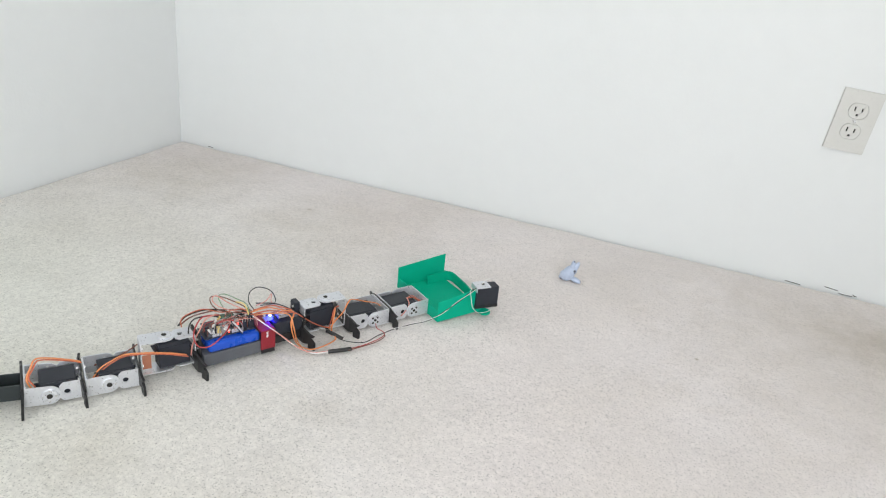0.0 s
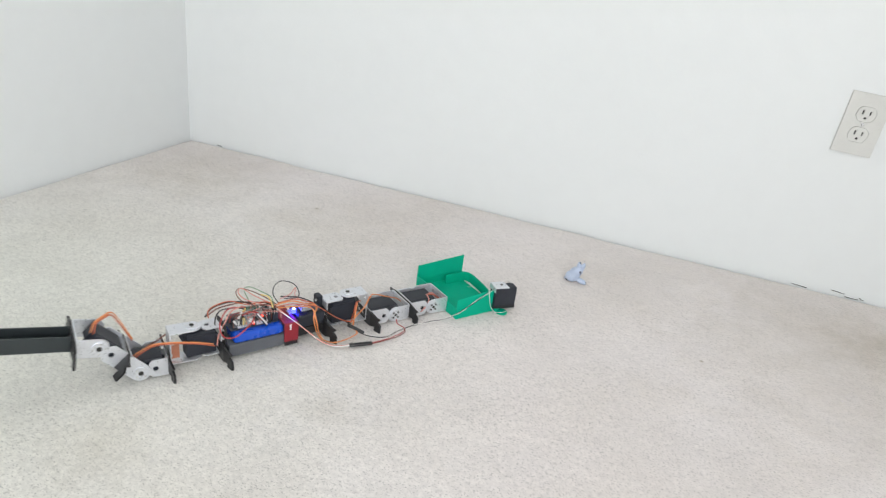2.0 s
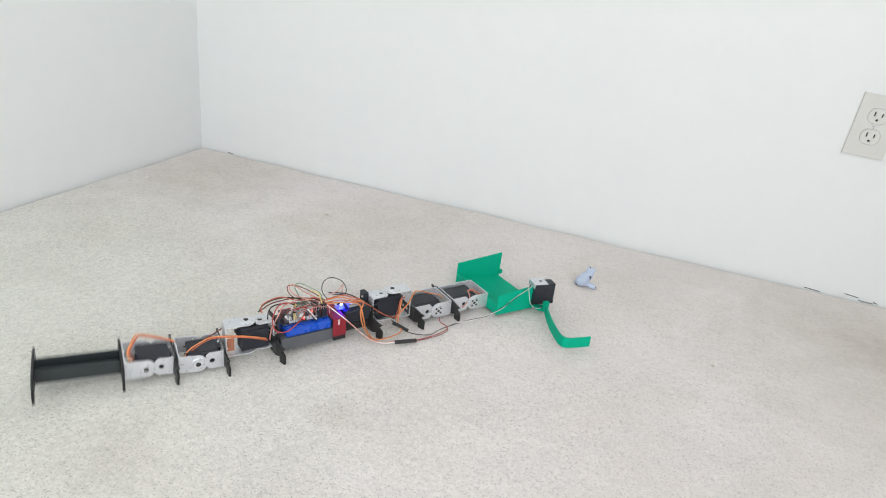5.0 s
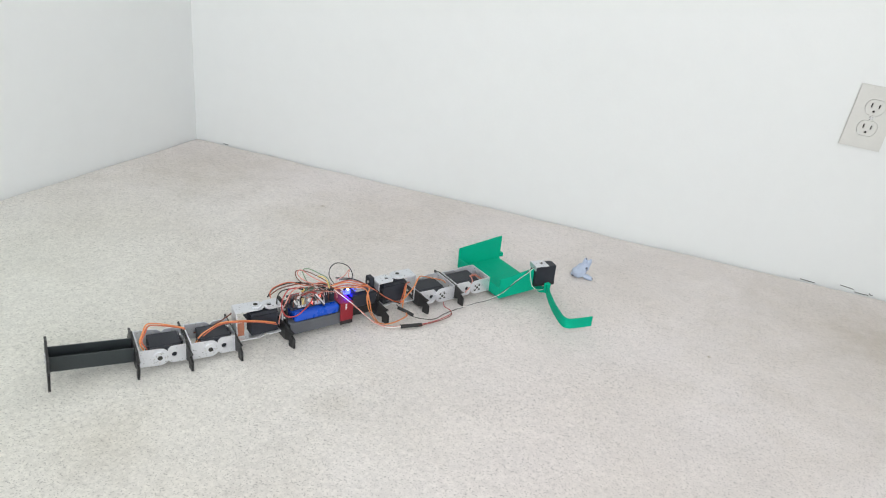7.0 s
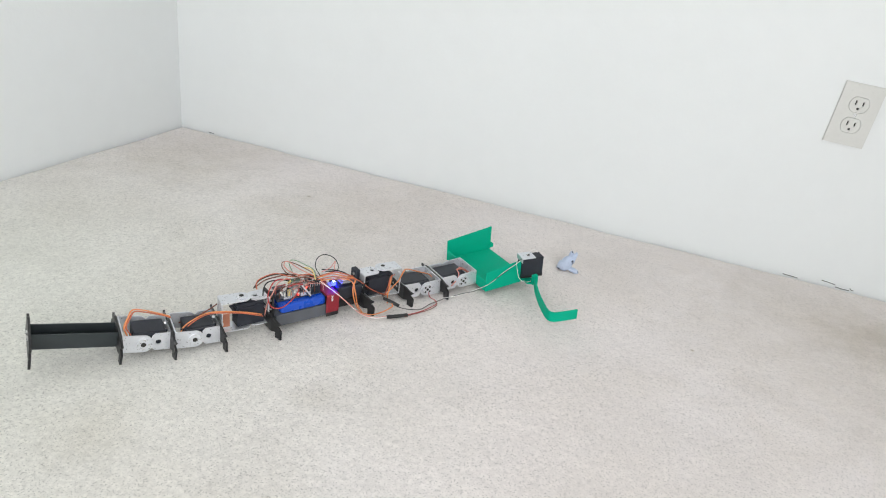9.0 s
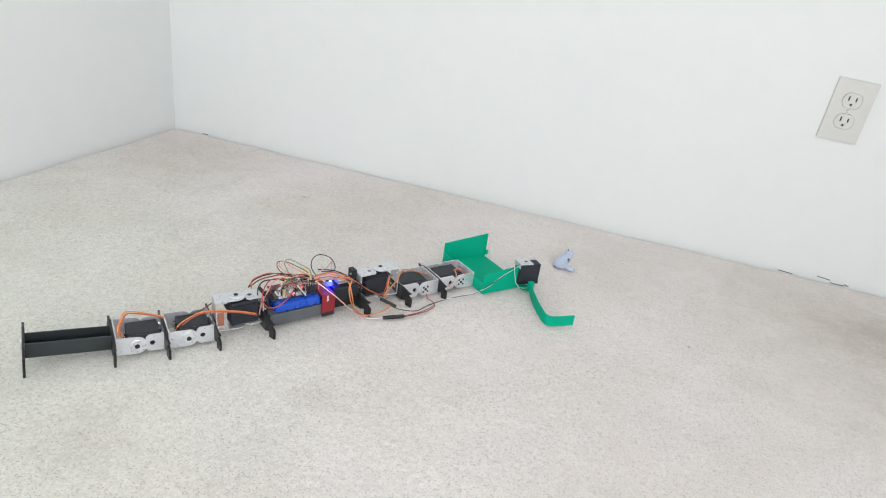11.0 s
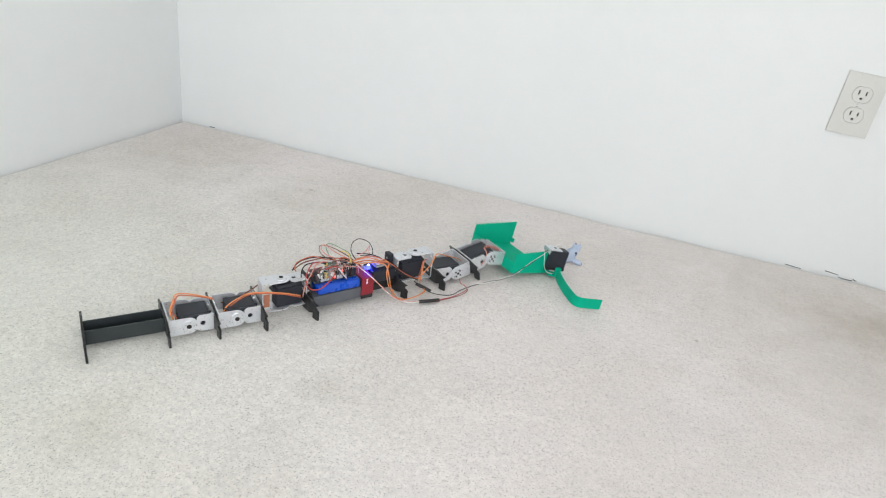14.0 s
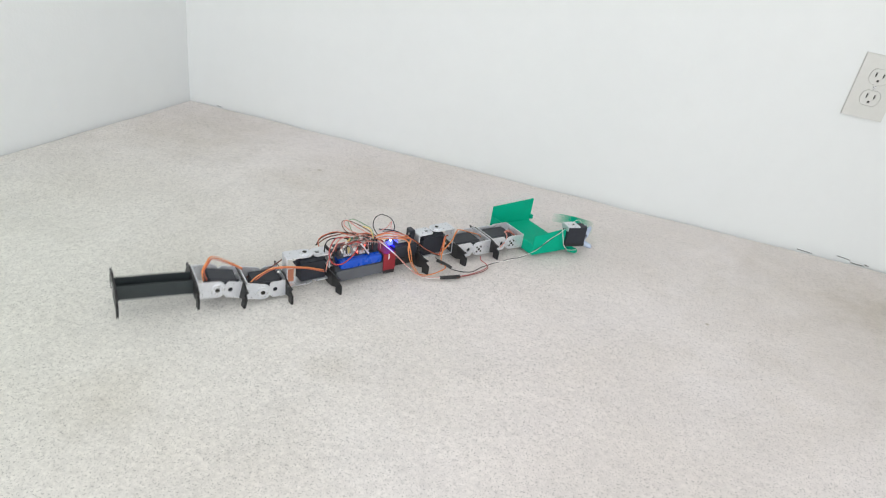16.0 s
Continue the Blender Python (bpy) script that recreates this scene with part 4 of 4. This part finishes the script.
# ---- movement ----
def motions():
    """The robot's gait: where its body is, and the turn of every joint, then the poses of all segments in the robot's space."""
    # seconds, x, y, z, heading, pitch, tail joint, second joint, rear yaw, front yaw, front joint, head joint, gripper
    stances = [
        (0, 0.6836, -0.8596, 0.0162, 58.1, -0.3, -6.0, 0.2, -7.6, -4.1, 1.9, 0.0, 195.0),
        (0.3, 0.6808, -0.8603, 0.0188, 56.7, -0.1, -6.1, 3.3, -4.4, -3.0, -2.4, 2.8, 195.0),
        (0.4, 0.6809, -0.8592, 0.0175, 56.7, 0.0, -6.0, 3.0, -4.3, -2.8, -2.0, 2.0, 195.0),
        (0.5, 0.6813, -0.8582, 0.0154, 56.8, -0.0, 11.9, -29.2, -4.3, -2.7, -0.9, 0.5, 195.0),
        (0.6, 0.6834, -0.8596, 0.0155, 57.1, 0.0, 46.0, -50.0, -5.2, -2.8, 3.5, -0.8, 195.0),
        (0.7, 0.6867, -0.8623, 0.0200, 57.7, -1.0, 53.0, -35.0, -7.0, -3.0, 10.3, -2.1, 195.0),
        (0.8, 0.6885, -0.8637, 0.0399, 58.0, -5.1, 33.7, -8.4, -7.9, -3.1, 13.9, -3.4, 195.0),
        (0.9, 0.6867, -0.8618, 0.0550, 57.0, -8.0, -8.0, 25.0, -7.1, -1.8, 13.2, -4.7, 195.0),
        (1, 0.6849, -0.8578, 0.0572, 55.9, -8.0, -46.2, 56.0, -6.3, -0.4, 11.5, -5.5, 195.0),
        (1.1, 0.6886, -0.8494, 0.0550, 56.2, -2.0, -48.0, 45.5, -6.5, -0.8, -15.0, 16.0, 195.0),
        (1.2, 0.6955, -0.8383, 0.0440, 56.7, 0.7, -22.0, 22.0, -7.0, -1.6, -32.0, 40.0, 195.0),
        (1.3, 0.6992, -0.8328, 0.0237, 57.3, 6.5, 1.1, -18.3, -7.2, -2.6, -49.7, 47.5, 195.0),
        (1.4, 0.6969, -0.8343, 0.0220, 57.8, 7.5, 0.5, -11.0, -7.1, -4.1, -39.5, 28.0, 195.0),
        (1.5, 0.6942, -0.8359, 0.0197, 58.1, 3.7, -0.1, -4.8, -6.9, -5.1, -10.2, -3.4, 195.0),
        (1.6, 0.6936, -0.8355, 0.0206, 58.1, 0.8, -0.9, -1.4, -6.8, -5.1, 14.0, -24.0, 195.0),
        (1.7, 0.6932, -0.8347, 0.0222, 58.0, 0.0, -1.6, 1.1, -6.6, -5.0, 20.0, -30.0, 195.0),
        (1.8, 0.6929, -0.8338, 0.0231, 57.9, -1.1, -2.0, 2.1, -6.4, -4.9, 7.1, -9.2, 195.0),
        (1.9, 0.6925, -0.8326, 0.0192, 57.2, -0.6, 6.0, -10.0, -5.3, -3.8, 2.5, -3.0, 195.0),
        (2, 0.6923, -0.8317, 0.0153, 56.5, 0.0, 37.1, -46.8, -4.3, -2.8, -0.1, -0.9, 195.0),
        (2.1, 0.6978, -0.8316, 0.0175, 56.6, -0.3, 55.0, -47.0, -5.5, -2.8, 3.0, -0.2, 195.0),
        (2.2, 0.7033, -0.8315, 0.0267, 56.8, -2.4, 45.8, -24.8, -6.9, -2.8, 6.9, 0.0, 195.0),
        (2.3, 0.7025, -0.8324, 0.0450, 56.9, -6.0, 24.0, 0.0, -7.2, -2.5, 8.6, -0.3, 195.0),
        (2.4, 0.7011, -0.8341, 0.0560, 56.9, -8.0, -25.0, 40.0, -7.4, -2.0, 9.8, -0.7, 195.0),
        (2.5, 0.7003, -0.8350, 0.0573, 57.0, -8.0, -46.3, 56.1, -7.5, -1.7, 10.3, -1.0, 195.0),
        (2.6, 0.7025, -0.8275, 0.0500, 57.1, -1.0, -30.5, 32.0, -7.3, -1.8, -25.0, 32.0, 195.0),
        (2.7, 0.7066, -0.8137, 0.0260, 57.1, 5.7, 0.6, -12.0, -6.9, -2.0, -44.0, 48.0, 195.0),
        (2.8, 0.7088, -0.8062, 0.0214, 57.2, 7.2, 1.3, -13.7, -6.4, -2.3, -46.8, 36.5, 195.0),
        (2.9, 0.7074, -0.8065, 0.0205, 57.3, 5.0, 0.0, -7.0, -6.0, -3.1, -18.5, 6.0, 195.0),
        (3, 0.7060, -0.8070, 0.0164, 57.4, 0.1, -0.7, 0.4, -5.6, -3.8, 7.7, -16.0, 195.0),
        (3.1, 0.7063, -0.8075, 0.0165, 57.3, 0.1, -0.4, -0.5, -5.4, -3.6, 19.0, -29.0, 195.0),
        (3.2, 0.7068, -0.8081, 0.0168, 57.2, 0.1, 0.2, -2.1, -5.3, -3.4, 11.0, -18.0, 194.0),
        (3.3, 0.7073, -0.8086, 0.0171, 57.1, 0.1, 0.7, -3.3, -5.1, -3.2, 3.0, -6.0, 180.0),
        (3.4, 0.7077, -0.8091, 0.0173, 57.0, 0.1, 1.2, -4.5, -5.0, -3.0, 1.0, -3.0, 160.0),
        (3.5, 0.7081, -0.8097, 0.0175, 56.9, 0.1, 1.6, -5.8, -4.8, -2.8, -0.5, -0.8, 134.0),
        (3.6, 0.7103, -0.8062, 0.0170, 55.6, 0.8, 18.0, -26.0, -6.2, -2.2, -0.5, -0.8, 78.0),
        (3.7, 0.7115, -0.8067, 0.0170, 55.7, 0.9, 50.0, -50.0, -7.0, -2.4, -0.5, -0.8, 44.0),
        (3.8, 0.7125, -0.8082, 0.0185, 56.1, -0.3, 55.0, -36.5, -7.8, -2.8, 1.0, 1.0, 14.0),
        (3.9, 0.7126, -0.8079, 0.0390, 56.0, -4.5, 36.0, -11.0, -8.0, -2.5, 8.0, -2.0, -2.0),
        (4, 0.7118, -0.8062, 0.0560, 55.1, -8.0, -8.0, 25.0, -7.5, -1.2, 12.0, -2.2, -2.0),
        (4.15, 0.7109, -0.8028, 0.0525, 54.2, -6.6, -44.6, 51.3, -6.9, 0.2, 10.0, -1.8, -2.0),
        (4.25, 0.7184, -0.7927, 0.0450, 54.4, 0.7, -23.0, 23.0, -6.8, -0.1, -32.0, 39.0, -2.0),
        (4.35, 0.7258, -0.7844, 0.0218, 54.7, 6.5, 0.5, -13.5, -6.8, -0.8, -44.1, 50.2, -2.0),
        (4.55, 0.7217, -0.7853, 0.0254, 55.6, 8.0, 1.3, -9.0, -7.4, -2.9, -31.7, 14.8, -2.0),
        (4.8, 0.7266, -0.7840, 0.0202, 56.0, 0.0, 0.8, 0.3, -6.9, -4.0, 14.2, -23.7, -2.0),
        (4.95, 0.7255, -0.7797, 0.0175, 55.4, 0.3, -2.0, 0.0, -6.5, -2.4, 2.0, -3.0, -2.0),
        (5.07, 0.7256, -0.7795, 0.0169, 55.4, 0.9, 14.4, -20.3, -6.6, -2.2, -0.5, -0.8, -2.0),
        (5.17, 0.7266, -0.7810, 0.0170, 55.9, 0.5, 50.0, -50.0, -7.5, -2.6, -0.5, -0.8, -2.0),
        (5.28, 0.7274, -0.7824, 0.0200, 56.3, -1.0, 54.0, -34.0, -8.2, -3.0, 2.0, 1.0, -2.0),
        (5.38, 0.7270, -0.7819, 0.0420, 55.9, -5.5, 30.0, -5.0, -8.0, -2.4, 10.0, -2.0, -2.0),
        (5.47, 0.7262, -0.7802, 0.0560, 55.0, -8.0, -8.0, 25.0, -7.6, -1.1, 12.0, -2.2, -2.0),
        (5.6, 0.7254, -0.7763, 0.0525, 54.2, -6.6, -44.6, 51.3, -6.9, 0.2, 10.0, -1.8, -2.0),
        (5.7, 0.7329, -0.7662, 0.0450, 55.5, 0.7, -23.0, 23.0, -6.6, -0.7, -32.0, 39.0, -2.0),
        (5.8, 0.7403, -0.7579, 0.0254, 56.9, 6.7, 1.9, -20.3, -6.2, -2.0, -48.6, 51.4, -2.0),
        (5.9, 0.7373, -0.7597, 0.0250, 57.0, 7.0, 1.0, -13.0, -5.5, -2.9, -42.0, 32.0, -2.0),
        (6, 0.7337, -0.7615, 0.0249, 57.0, 5.7, 0.7, -7.6, -4.8, -3.3, -19.4, 4.8, -2.0),
        (6.1, 0.7326, -0.7608, 0.0210, 56.9, 1.2, 0.0, -3.0, -4.1, -3.0, 8.0, -18.0, -2.0),
        (6.2, 0.7317, -0.7590, 0.0190, 56.5, 0.4, -1.0, -1.0, -3.3, -2.3, 19.0, -29.0, -2.0),
        (6.3, 0.7310, -0.7570, 0.0180, 56.1, 0.4, -2.0, 0.0, -2.6, -1.4, 12.0, -19.0, -2.0),
        (6.4, 0.7305, -0.7552, 0.0178, 55.7, 0.4, -3.0, 0.0, -2.1, -0.7, 3.0, -6.0, -2.0),
        (6.5, 0.7304, -0.7545, 0.0176, 55.6, 0.4, -3.3, -0.1, -1.9, -0.4, -0.2, -1.9, -2.0),
        (7, 0.7334, -0.7572, 0.0184, 56.6, 0.4, -3.3, -2.0, -4.7, -2.5, 1.1, 0.6, -2.0),
        (7.5, 0.7363, -0.7578, 0.0178, 58.5, -0.2, -4.2, -4.0, -8.2, -6.1, 4.6, 1.5, -2.0),
        (8, 0.7319, -0.7558, 0.0188, 55.2, 0.3, -4.0, 0.4, -1.6, -0.9, 0.5, -2.4, -2.0),
        (8.5, 0.7339, -0.7572, 0.0190, 56.0, -0.3, -4.3, 1.2, -4.9, -1.9, 4.3, -0.1, -2.0),
        (9, 0.7349, -0.7578, 0.0181, 57.8, -0.2, -4.5, -5.0, -7.1, -6.0, 3.5, 2.5, -2.0),
        (9.5, 0.7319, -0.7558, 0.0188, 55.2, 0.3, -4.0, 0.4, -1.6, -0.9, 0.5, -2.4, -2.0),
        (10, 0.7339, -0.7572, 0.0190, 56.0, -0.3, -4.3, 1.2, -4.9, -1.9, 4.3, -0.1, -2.0),
        (10.5, 0.7349, -0.7578, 0.0181, 57.8, -0.2, -4.5, -5.0, -7.1, -6.0, 3.5, 2.5, -2.0),
        (11.1, 0.7283, -0.7525, 0.0169, 54.8, 0.1, -3.0, -1.0, -5.7, -2.4, 0.7, -2.4, -2.0),
        (11.3, 0.7283, -0.7525, 0.0169, 54.8, 0.1, 14.5, -20.6, -5.7, -2.4, 0.7, -2.4, -2.0),
        (11.4, 0.7302, -0.7525, 0.0169, 55.6, 0.0, 47.0, -50.0, -7.2, -3.3, 0.9, 0.2, -2.0),
        (11.5, 0.7326, -0.7525, 0.0171, 56.5, -0.3, 55.2, -36.5, -8.7, -4.3, 1.5, 2.9, -2.0),
        (11.6, 0.7332, -0.7526, 0.0410, 55.9, -5.0, 34.0, -8.0, -8.2, -3.4, 5.8, 0.7, -2.0),
        (11.7, 0.7336, -0.7526, 0.0570, 54.9, -8.2, -6.0, 24.0, -7.4, -1.7, 11.2, -3.2, -2.0),
        (11.8, 0.7343, -0.7527, 0.0632, 54.3, -8.5, -32.9, 49.1, -6.9, -0.8, 13.0, -5.4, -2.0),
        (11.9, 0.7378, -0.7468, 0.0560, 55.0, -2.0, -49.5, 47.0, -7.2, -2.4, -15.0, 16.0, -2.0),
        (12, 0.7416, -0.7391, 0.0471, 55.7, 0.7, -22.3, 23.6, -7.6, -3.9, -32.2, 39.3, -2.0),
        (12.1, 0.7433, -0.7358, 0.0280, 55.7, 6.0, 4.0, -14.0, -7.6, -3.9, -45.0, 46.0, -2.0),
        (12.2, 0.7446, -0.7334, 0.0240, 55.6, 7.2, 1.0, -11.0, -7.5, -3.9, -43.0, 33.0, -2.0),
        (12.3, 0.7451, -0.7317, 0.0255, 55.5, 5.9, 0.8, -7.5, -7.4, -3.8, -20.0, 3.7, -2.0),
        (12.4, 0.7450, -0.7304, 0.0217, 55.2, 1.5, 0.4, -3.5, -6.7, -2.7, 12.0, -21.0, -2.0),
        (12.5, 0.7448, -0.7297, 0.0198, 55.0, 0.3, -0.1, 0.6, -6.0, -1.7, 20.3, -30.3, -2.0),
        (12.6, 0.7454, -0.7304, 0.0185, 55.2, 0.2, 4.7, -2.7, -6.3, -1.9, 12.0, -19.0, -2.0),
        (12.7, 0.7467, -0.7320, 0.0175, 55.5, 0.2, 3.0, -5.0, -7.0, -2.2, 3.0, -5.0, -2.0),
        (12.8, 0.7483, -0.7339, 0.0172, 56.0, 0.0, 38.0, -44.0, -7.9, -2.7, 1.0, -1.0, -2.0),
        (12.9, 0.7496, -0.7355, 0.0178, 56.3, -0.3, 54.0, -46.0, -8.6, -3.0, 2.0, 0.0, -2.0),
        (13, 0.7502, -0.7362, 0.0300, 56.5, -1.7, 55.3, -31.0, -8.9, -3.2, 5.3, 0.2, -2.0),
        (13.1, 0.7480, -0.7342, 0.0470, 55.8, -6.5, 18.0, 3.0, -8.2, -2.3, 8.9, -1.2, -2.0),
        (13.2, 0.7440, -0.7295, 0.0570, 54.5, -8.0, -26.0, 41.0, -7.0, -0.8, 11.0, -3.7, -2.0),
        (13.3, 0.7418, -0.7240, 0.0564, 53.8, -7.2, -46.1, 54.5, -6.3, 0.1, 11.6, -5.1, -2.0),
        (13.4, 0.7528, -0.7154, 0.0510, 55.0, -2.0, -34.0, 36.0, -7.2, -1.0, -20.0, 26.0, -2.0),
        (13.5, 0.7638, -0.7092, 0.0253, 56.2, 5.7, 0.6, -7.3, -8.2, -2.4, -43.7, 48.4, -2.0),
        (13.6, 0.7614, -0.7089, 0.0230, 56.1, 7.0, 0.6, -12.0, -7.8, -3.2, -47.0, 42.0, -2.0),
        (13.7, 0.7570, -0.7087, 0.0235, 55.9, 6.0, 0.8, -8.0, -7.0, -3.8, -22.0, 6.0, -2.0),
        (13.8, 0.7546, -0.7085, 0.0220, 55.8, 1.9, 1.0, -2.5, -6.6, -4.0, 4.2, -14.1, -2.0),
        (13.9, 0.7569, -0.7079, 0.0210, 55.9, 0.6, 0.9, -1.0, -6.8, -4.0, 20.0, -30.0, -2.0),
        (14, 0.7591, -0.7068, 0.0202, 56.0, 0.0, 0.8, 0.3, -6.9, -4.0, 14.2, -23.7, -2.0),
        (14.1, 0.7585, -0.7040, 0.0178, 55.6, 0.4, 3.0, -4.0, -6.7, -3.0, 4.0, -6.0, -2.0),
        (14.2, 0.7578, -0.7018, 0.0169, 55.3, 0.9, 14.4, -20.3, -6.4, -2.1, -0.5, -0.8, -2.0),
        (14.3, 0.7584, -0.7027, 0.0170, 55.6, 0.2, 46.0, -50.0, -6.9, -2.3, 0.0, 0.0, -2.0),
        (14.4, 0.7594, -0.7043, 0.0185, 56.0, -0.4, 56.0, -43.0, -7.7, -2.8, 3.0, 0.0, -2.0),
        (14.5, 0.7600, -0.7052, 0.0356, 56.3, -3.6, 38.8, -14.3, -8.2, -3.0, 12.5, -2.2, -2.0),
        (14.6, 0.7595, -0.7044, 0.0500, 55.8, -7.0, 12.0, 10.0, -7.9, -2.2, 12.2, -2.2, -2.0),
        (14.7, 0.7584, -0.7022, 0.0570, 54.7, -8.0, -34.5, 47.0, -7.3, -0.6, 11.4, -2.0, -2.0),
        (14.8, 0.7579, -0.6991, 0.0525, 54.2, -6.6, -44.6, 51.3, -6.9, 0.2, 10.0, -1.8, -2.0),
        (14.9, 0.7653, -0.6890, 0.0520, 54.4, -3.0, -38.0, 40.0, -6.8, -0.1, -12.0, 16.0, -2.0),
        (15, 0.7728, -0.6807, 0.0218, 54.7, 6.5, 0.5, -13.5, -6.8, -0.8, -44.1, 50.2, -2.0),
        (15.1, 0.7708, -0.6811, 0.0240, 55.2, 7.5, 0.6, -11.0, -7.1, -1.9, -46.0, 38.0, -2.0),
        (15.2, 0.7687, -0.6816, 0.0254, 55.6, 8.0, 1.3, -9.0, -7.4, -2.9, -31.7, 14.8, -2.0),
        (15.3, 0.7686, -0.6818, 0.0225, 55.8, 3.5, 0.6, -4.0, -7.3, -3.3, 0.0, -10.0, -2.0),
        (15.4, 0.7685, -0.6820, 0.0205, 55.9, 0.5, 0.0, -1.0, -7.0, -3.7, 19.0, -29.0, -2.0),
        (15.5, 0.7685, -0.6821, 0.0204, 55.9, 0.3, -0.6, 1.3, -6.9, -3.8, 10.0, -17.3, -2.0),
        (15.6, 0.7685, -0.6821, 0.0204, 55.9, 0.3, -0.6, 1.3, -6.9, -3.8, 6.5, -12.1, -2.0),
        (15.7, 0.7685, -0.6821, 0.0204, 55.9, 0.3, -0.6, 1.3, -6.9, -3.8, 2.9, -6.9, 26.0),
        (15.8, 0.7685, -0.6821, 0.0204, 55.9, 0.3, -0.6, 1.3, -6.9, -3.8, -0.6, -1.7, 50.0),
        (15.9, 0.7678, -0.6806, 0.0190, 55.4, 0.7, 4.5, -6.2, -6.3, -2.9, -0.6, -1.7, 95.0),
        (16, 0.7672, -0.6790, 0.0176, 54.9, 1.0, 9.6, -13.8, -5.7, -1.9, -0.6, -1.7, 148.0),
    ]
    s = np.array(stances)
    ts = np.round(np.arange(0, 16.0001, 0.1), 3)
    q = np.stack([glide(s[:, 0], s[:, k], ts) for k in range(1, 13)], 1)
    tracks = [[] for _ in range(11)]
    for t, (x, y, z, yaw, pitch, ja, jb, jc, jd, je, jf, jg) in zip(ts, q):
        up = lambda a: pose(0, 0, 0, 0, -a, 0)
        side = lambda a: pose(0, 0, 0, 0, 0, a)
        go = lambda d: Matrix.Translation((d, 0, 0))
        body = Matrix.Translation((x, y, z)) @ side(yaw) @ up(pitch)
        m2 = side(jc) @ go(-LINK_BC)
        m1 = m2 @ up(jb) @ go(-LINK_AB)
        m0 = m1 @ up(ja)
        m4 = go(LINK_CD) @ side(jd)
        m5 = m4 @ go(LINK_DE) @ up(je)
        m6 = m5 @ go(LINK_EF) @ up(jf)
        m7 = m6 @ Matrix.Translation(ARM_PIVOT) @ side(jg)
        lying = body.inverted() @ Matrix.Translation((x, y, AXIS + 0.002)) @ side(yaw)
        up_here = body.inverted().to_3x3() @ Vector((0, 0, 1))
        hung = hang(lying @ LEAD_FOOT, m6 @ LEAD_TOP, up_here)
        fall = hang(lying @ DROP_FOOT, DROP_TOP, up_here)
        for row, m in zip(tracks, (body, m0, m1, m2, m4, m5, m6, m7, lying, hung, fall)):
            row.append((float(t), m))
    walk(robot, tracks[0])
    for ob, rows in zip(SEGMENTS, tracks[1:]):
        walk(ob, rows)


def glide(t, v, at):
    """A smooth curve through the values that does not overshoot them."""
    h, d = np.diff(t), np.diff(v) / np.diff(t)
    m = np.zeros(len(t))
    same = d[:-1] * d[1:] > 0
    w1, w2 = 2 * h[1:] + h[:-1], h[1:] + 2 * h[:-1]
    safe = np.where(same, d[:-1] * d[1:], 1.0)
    m[0], m[-1] = d[0], d[-1]
    m[1:-1] = np.where(same, (w1 + w2) * safe / np.where(same, w1 * d[1:] + w2 * d[:-1], 1.0), 0)
    i = np.clip(np.searchsorted(t, at, side="right") - 1, 0, len(h) - 1)
    u = (at - t[i]) / h[i]
    return ((1 + 2 * u) * (1 - u) ** 2 * v[i] + u * (1 - u) ** 2 * h[i] * m[i]
            + u * u * (3 - 2 * u) * v[i + 1] + u * u * (u - 1) * h[i] * m[i + 1])


motions()
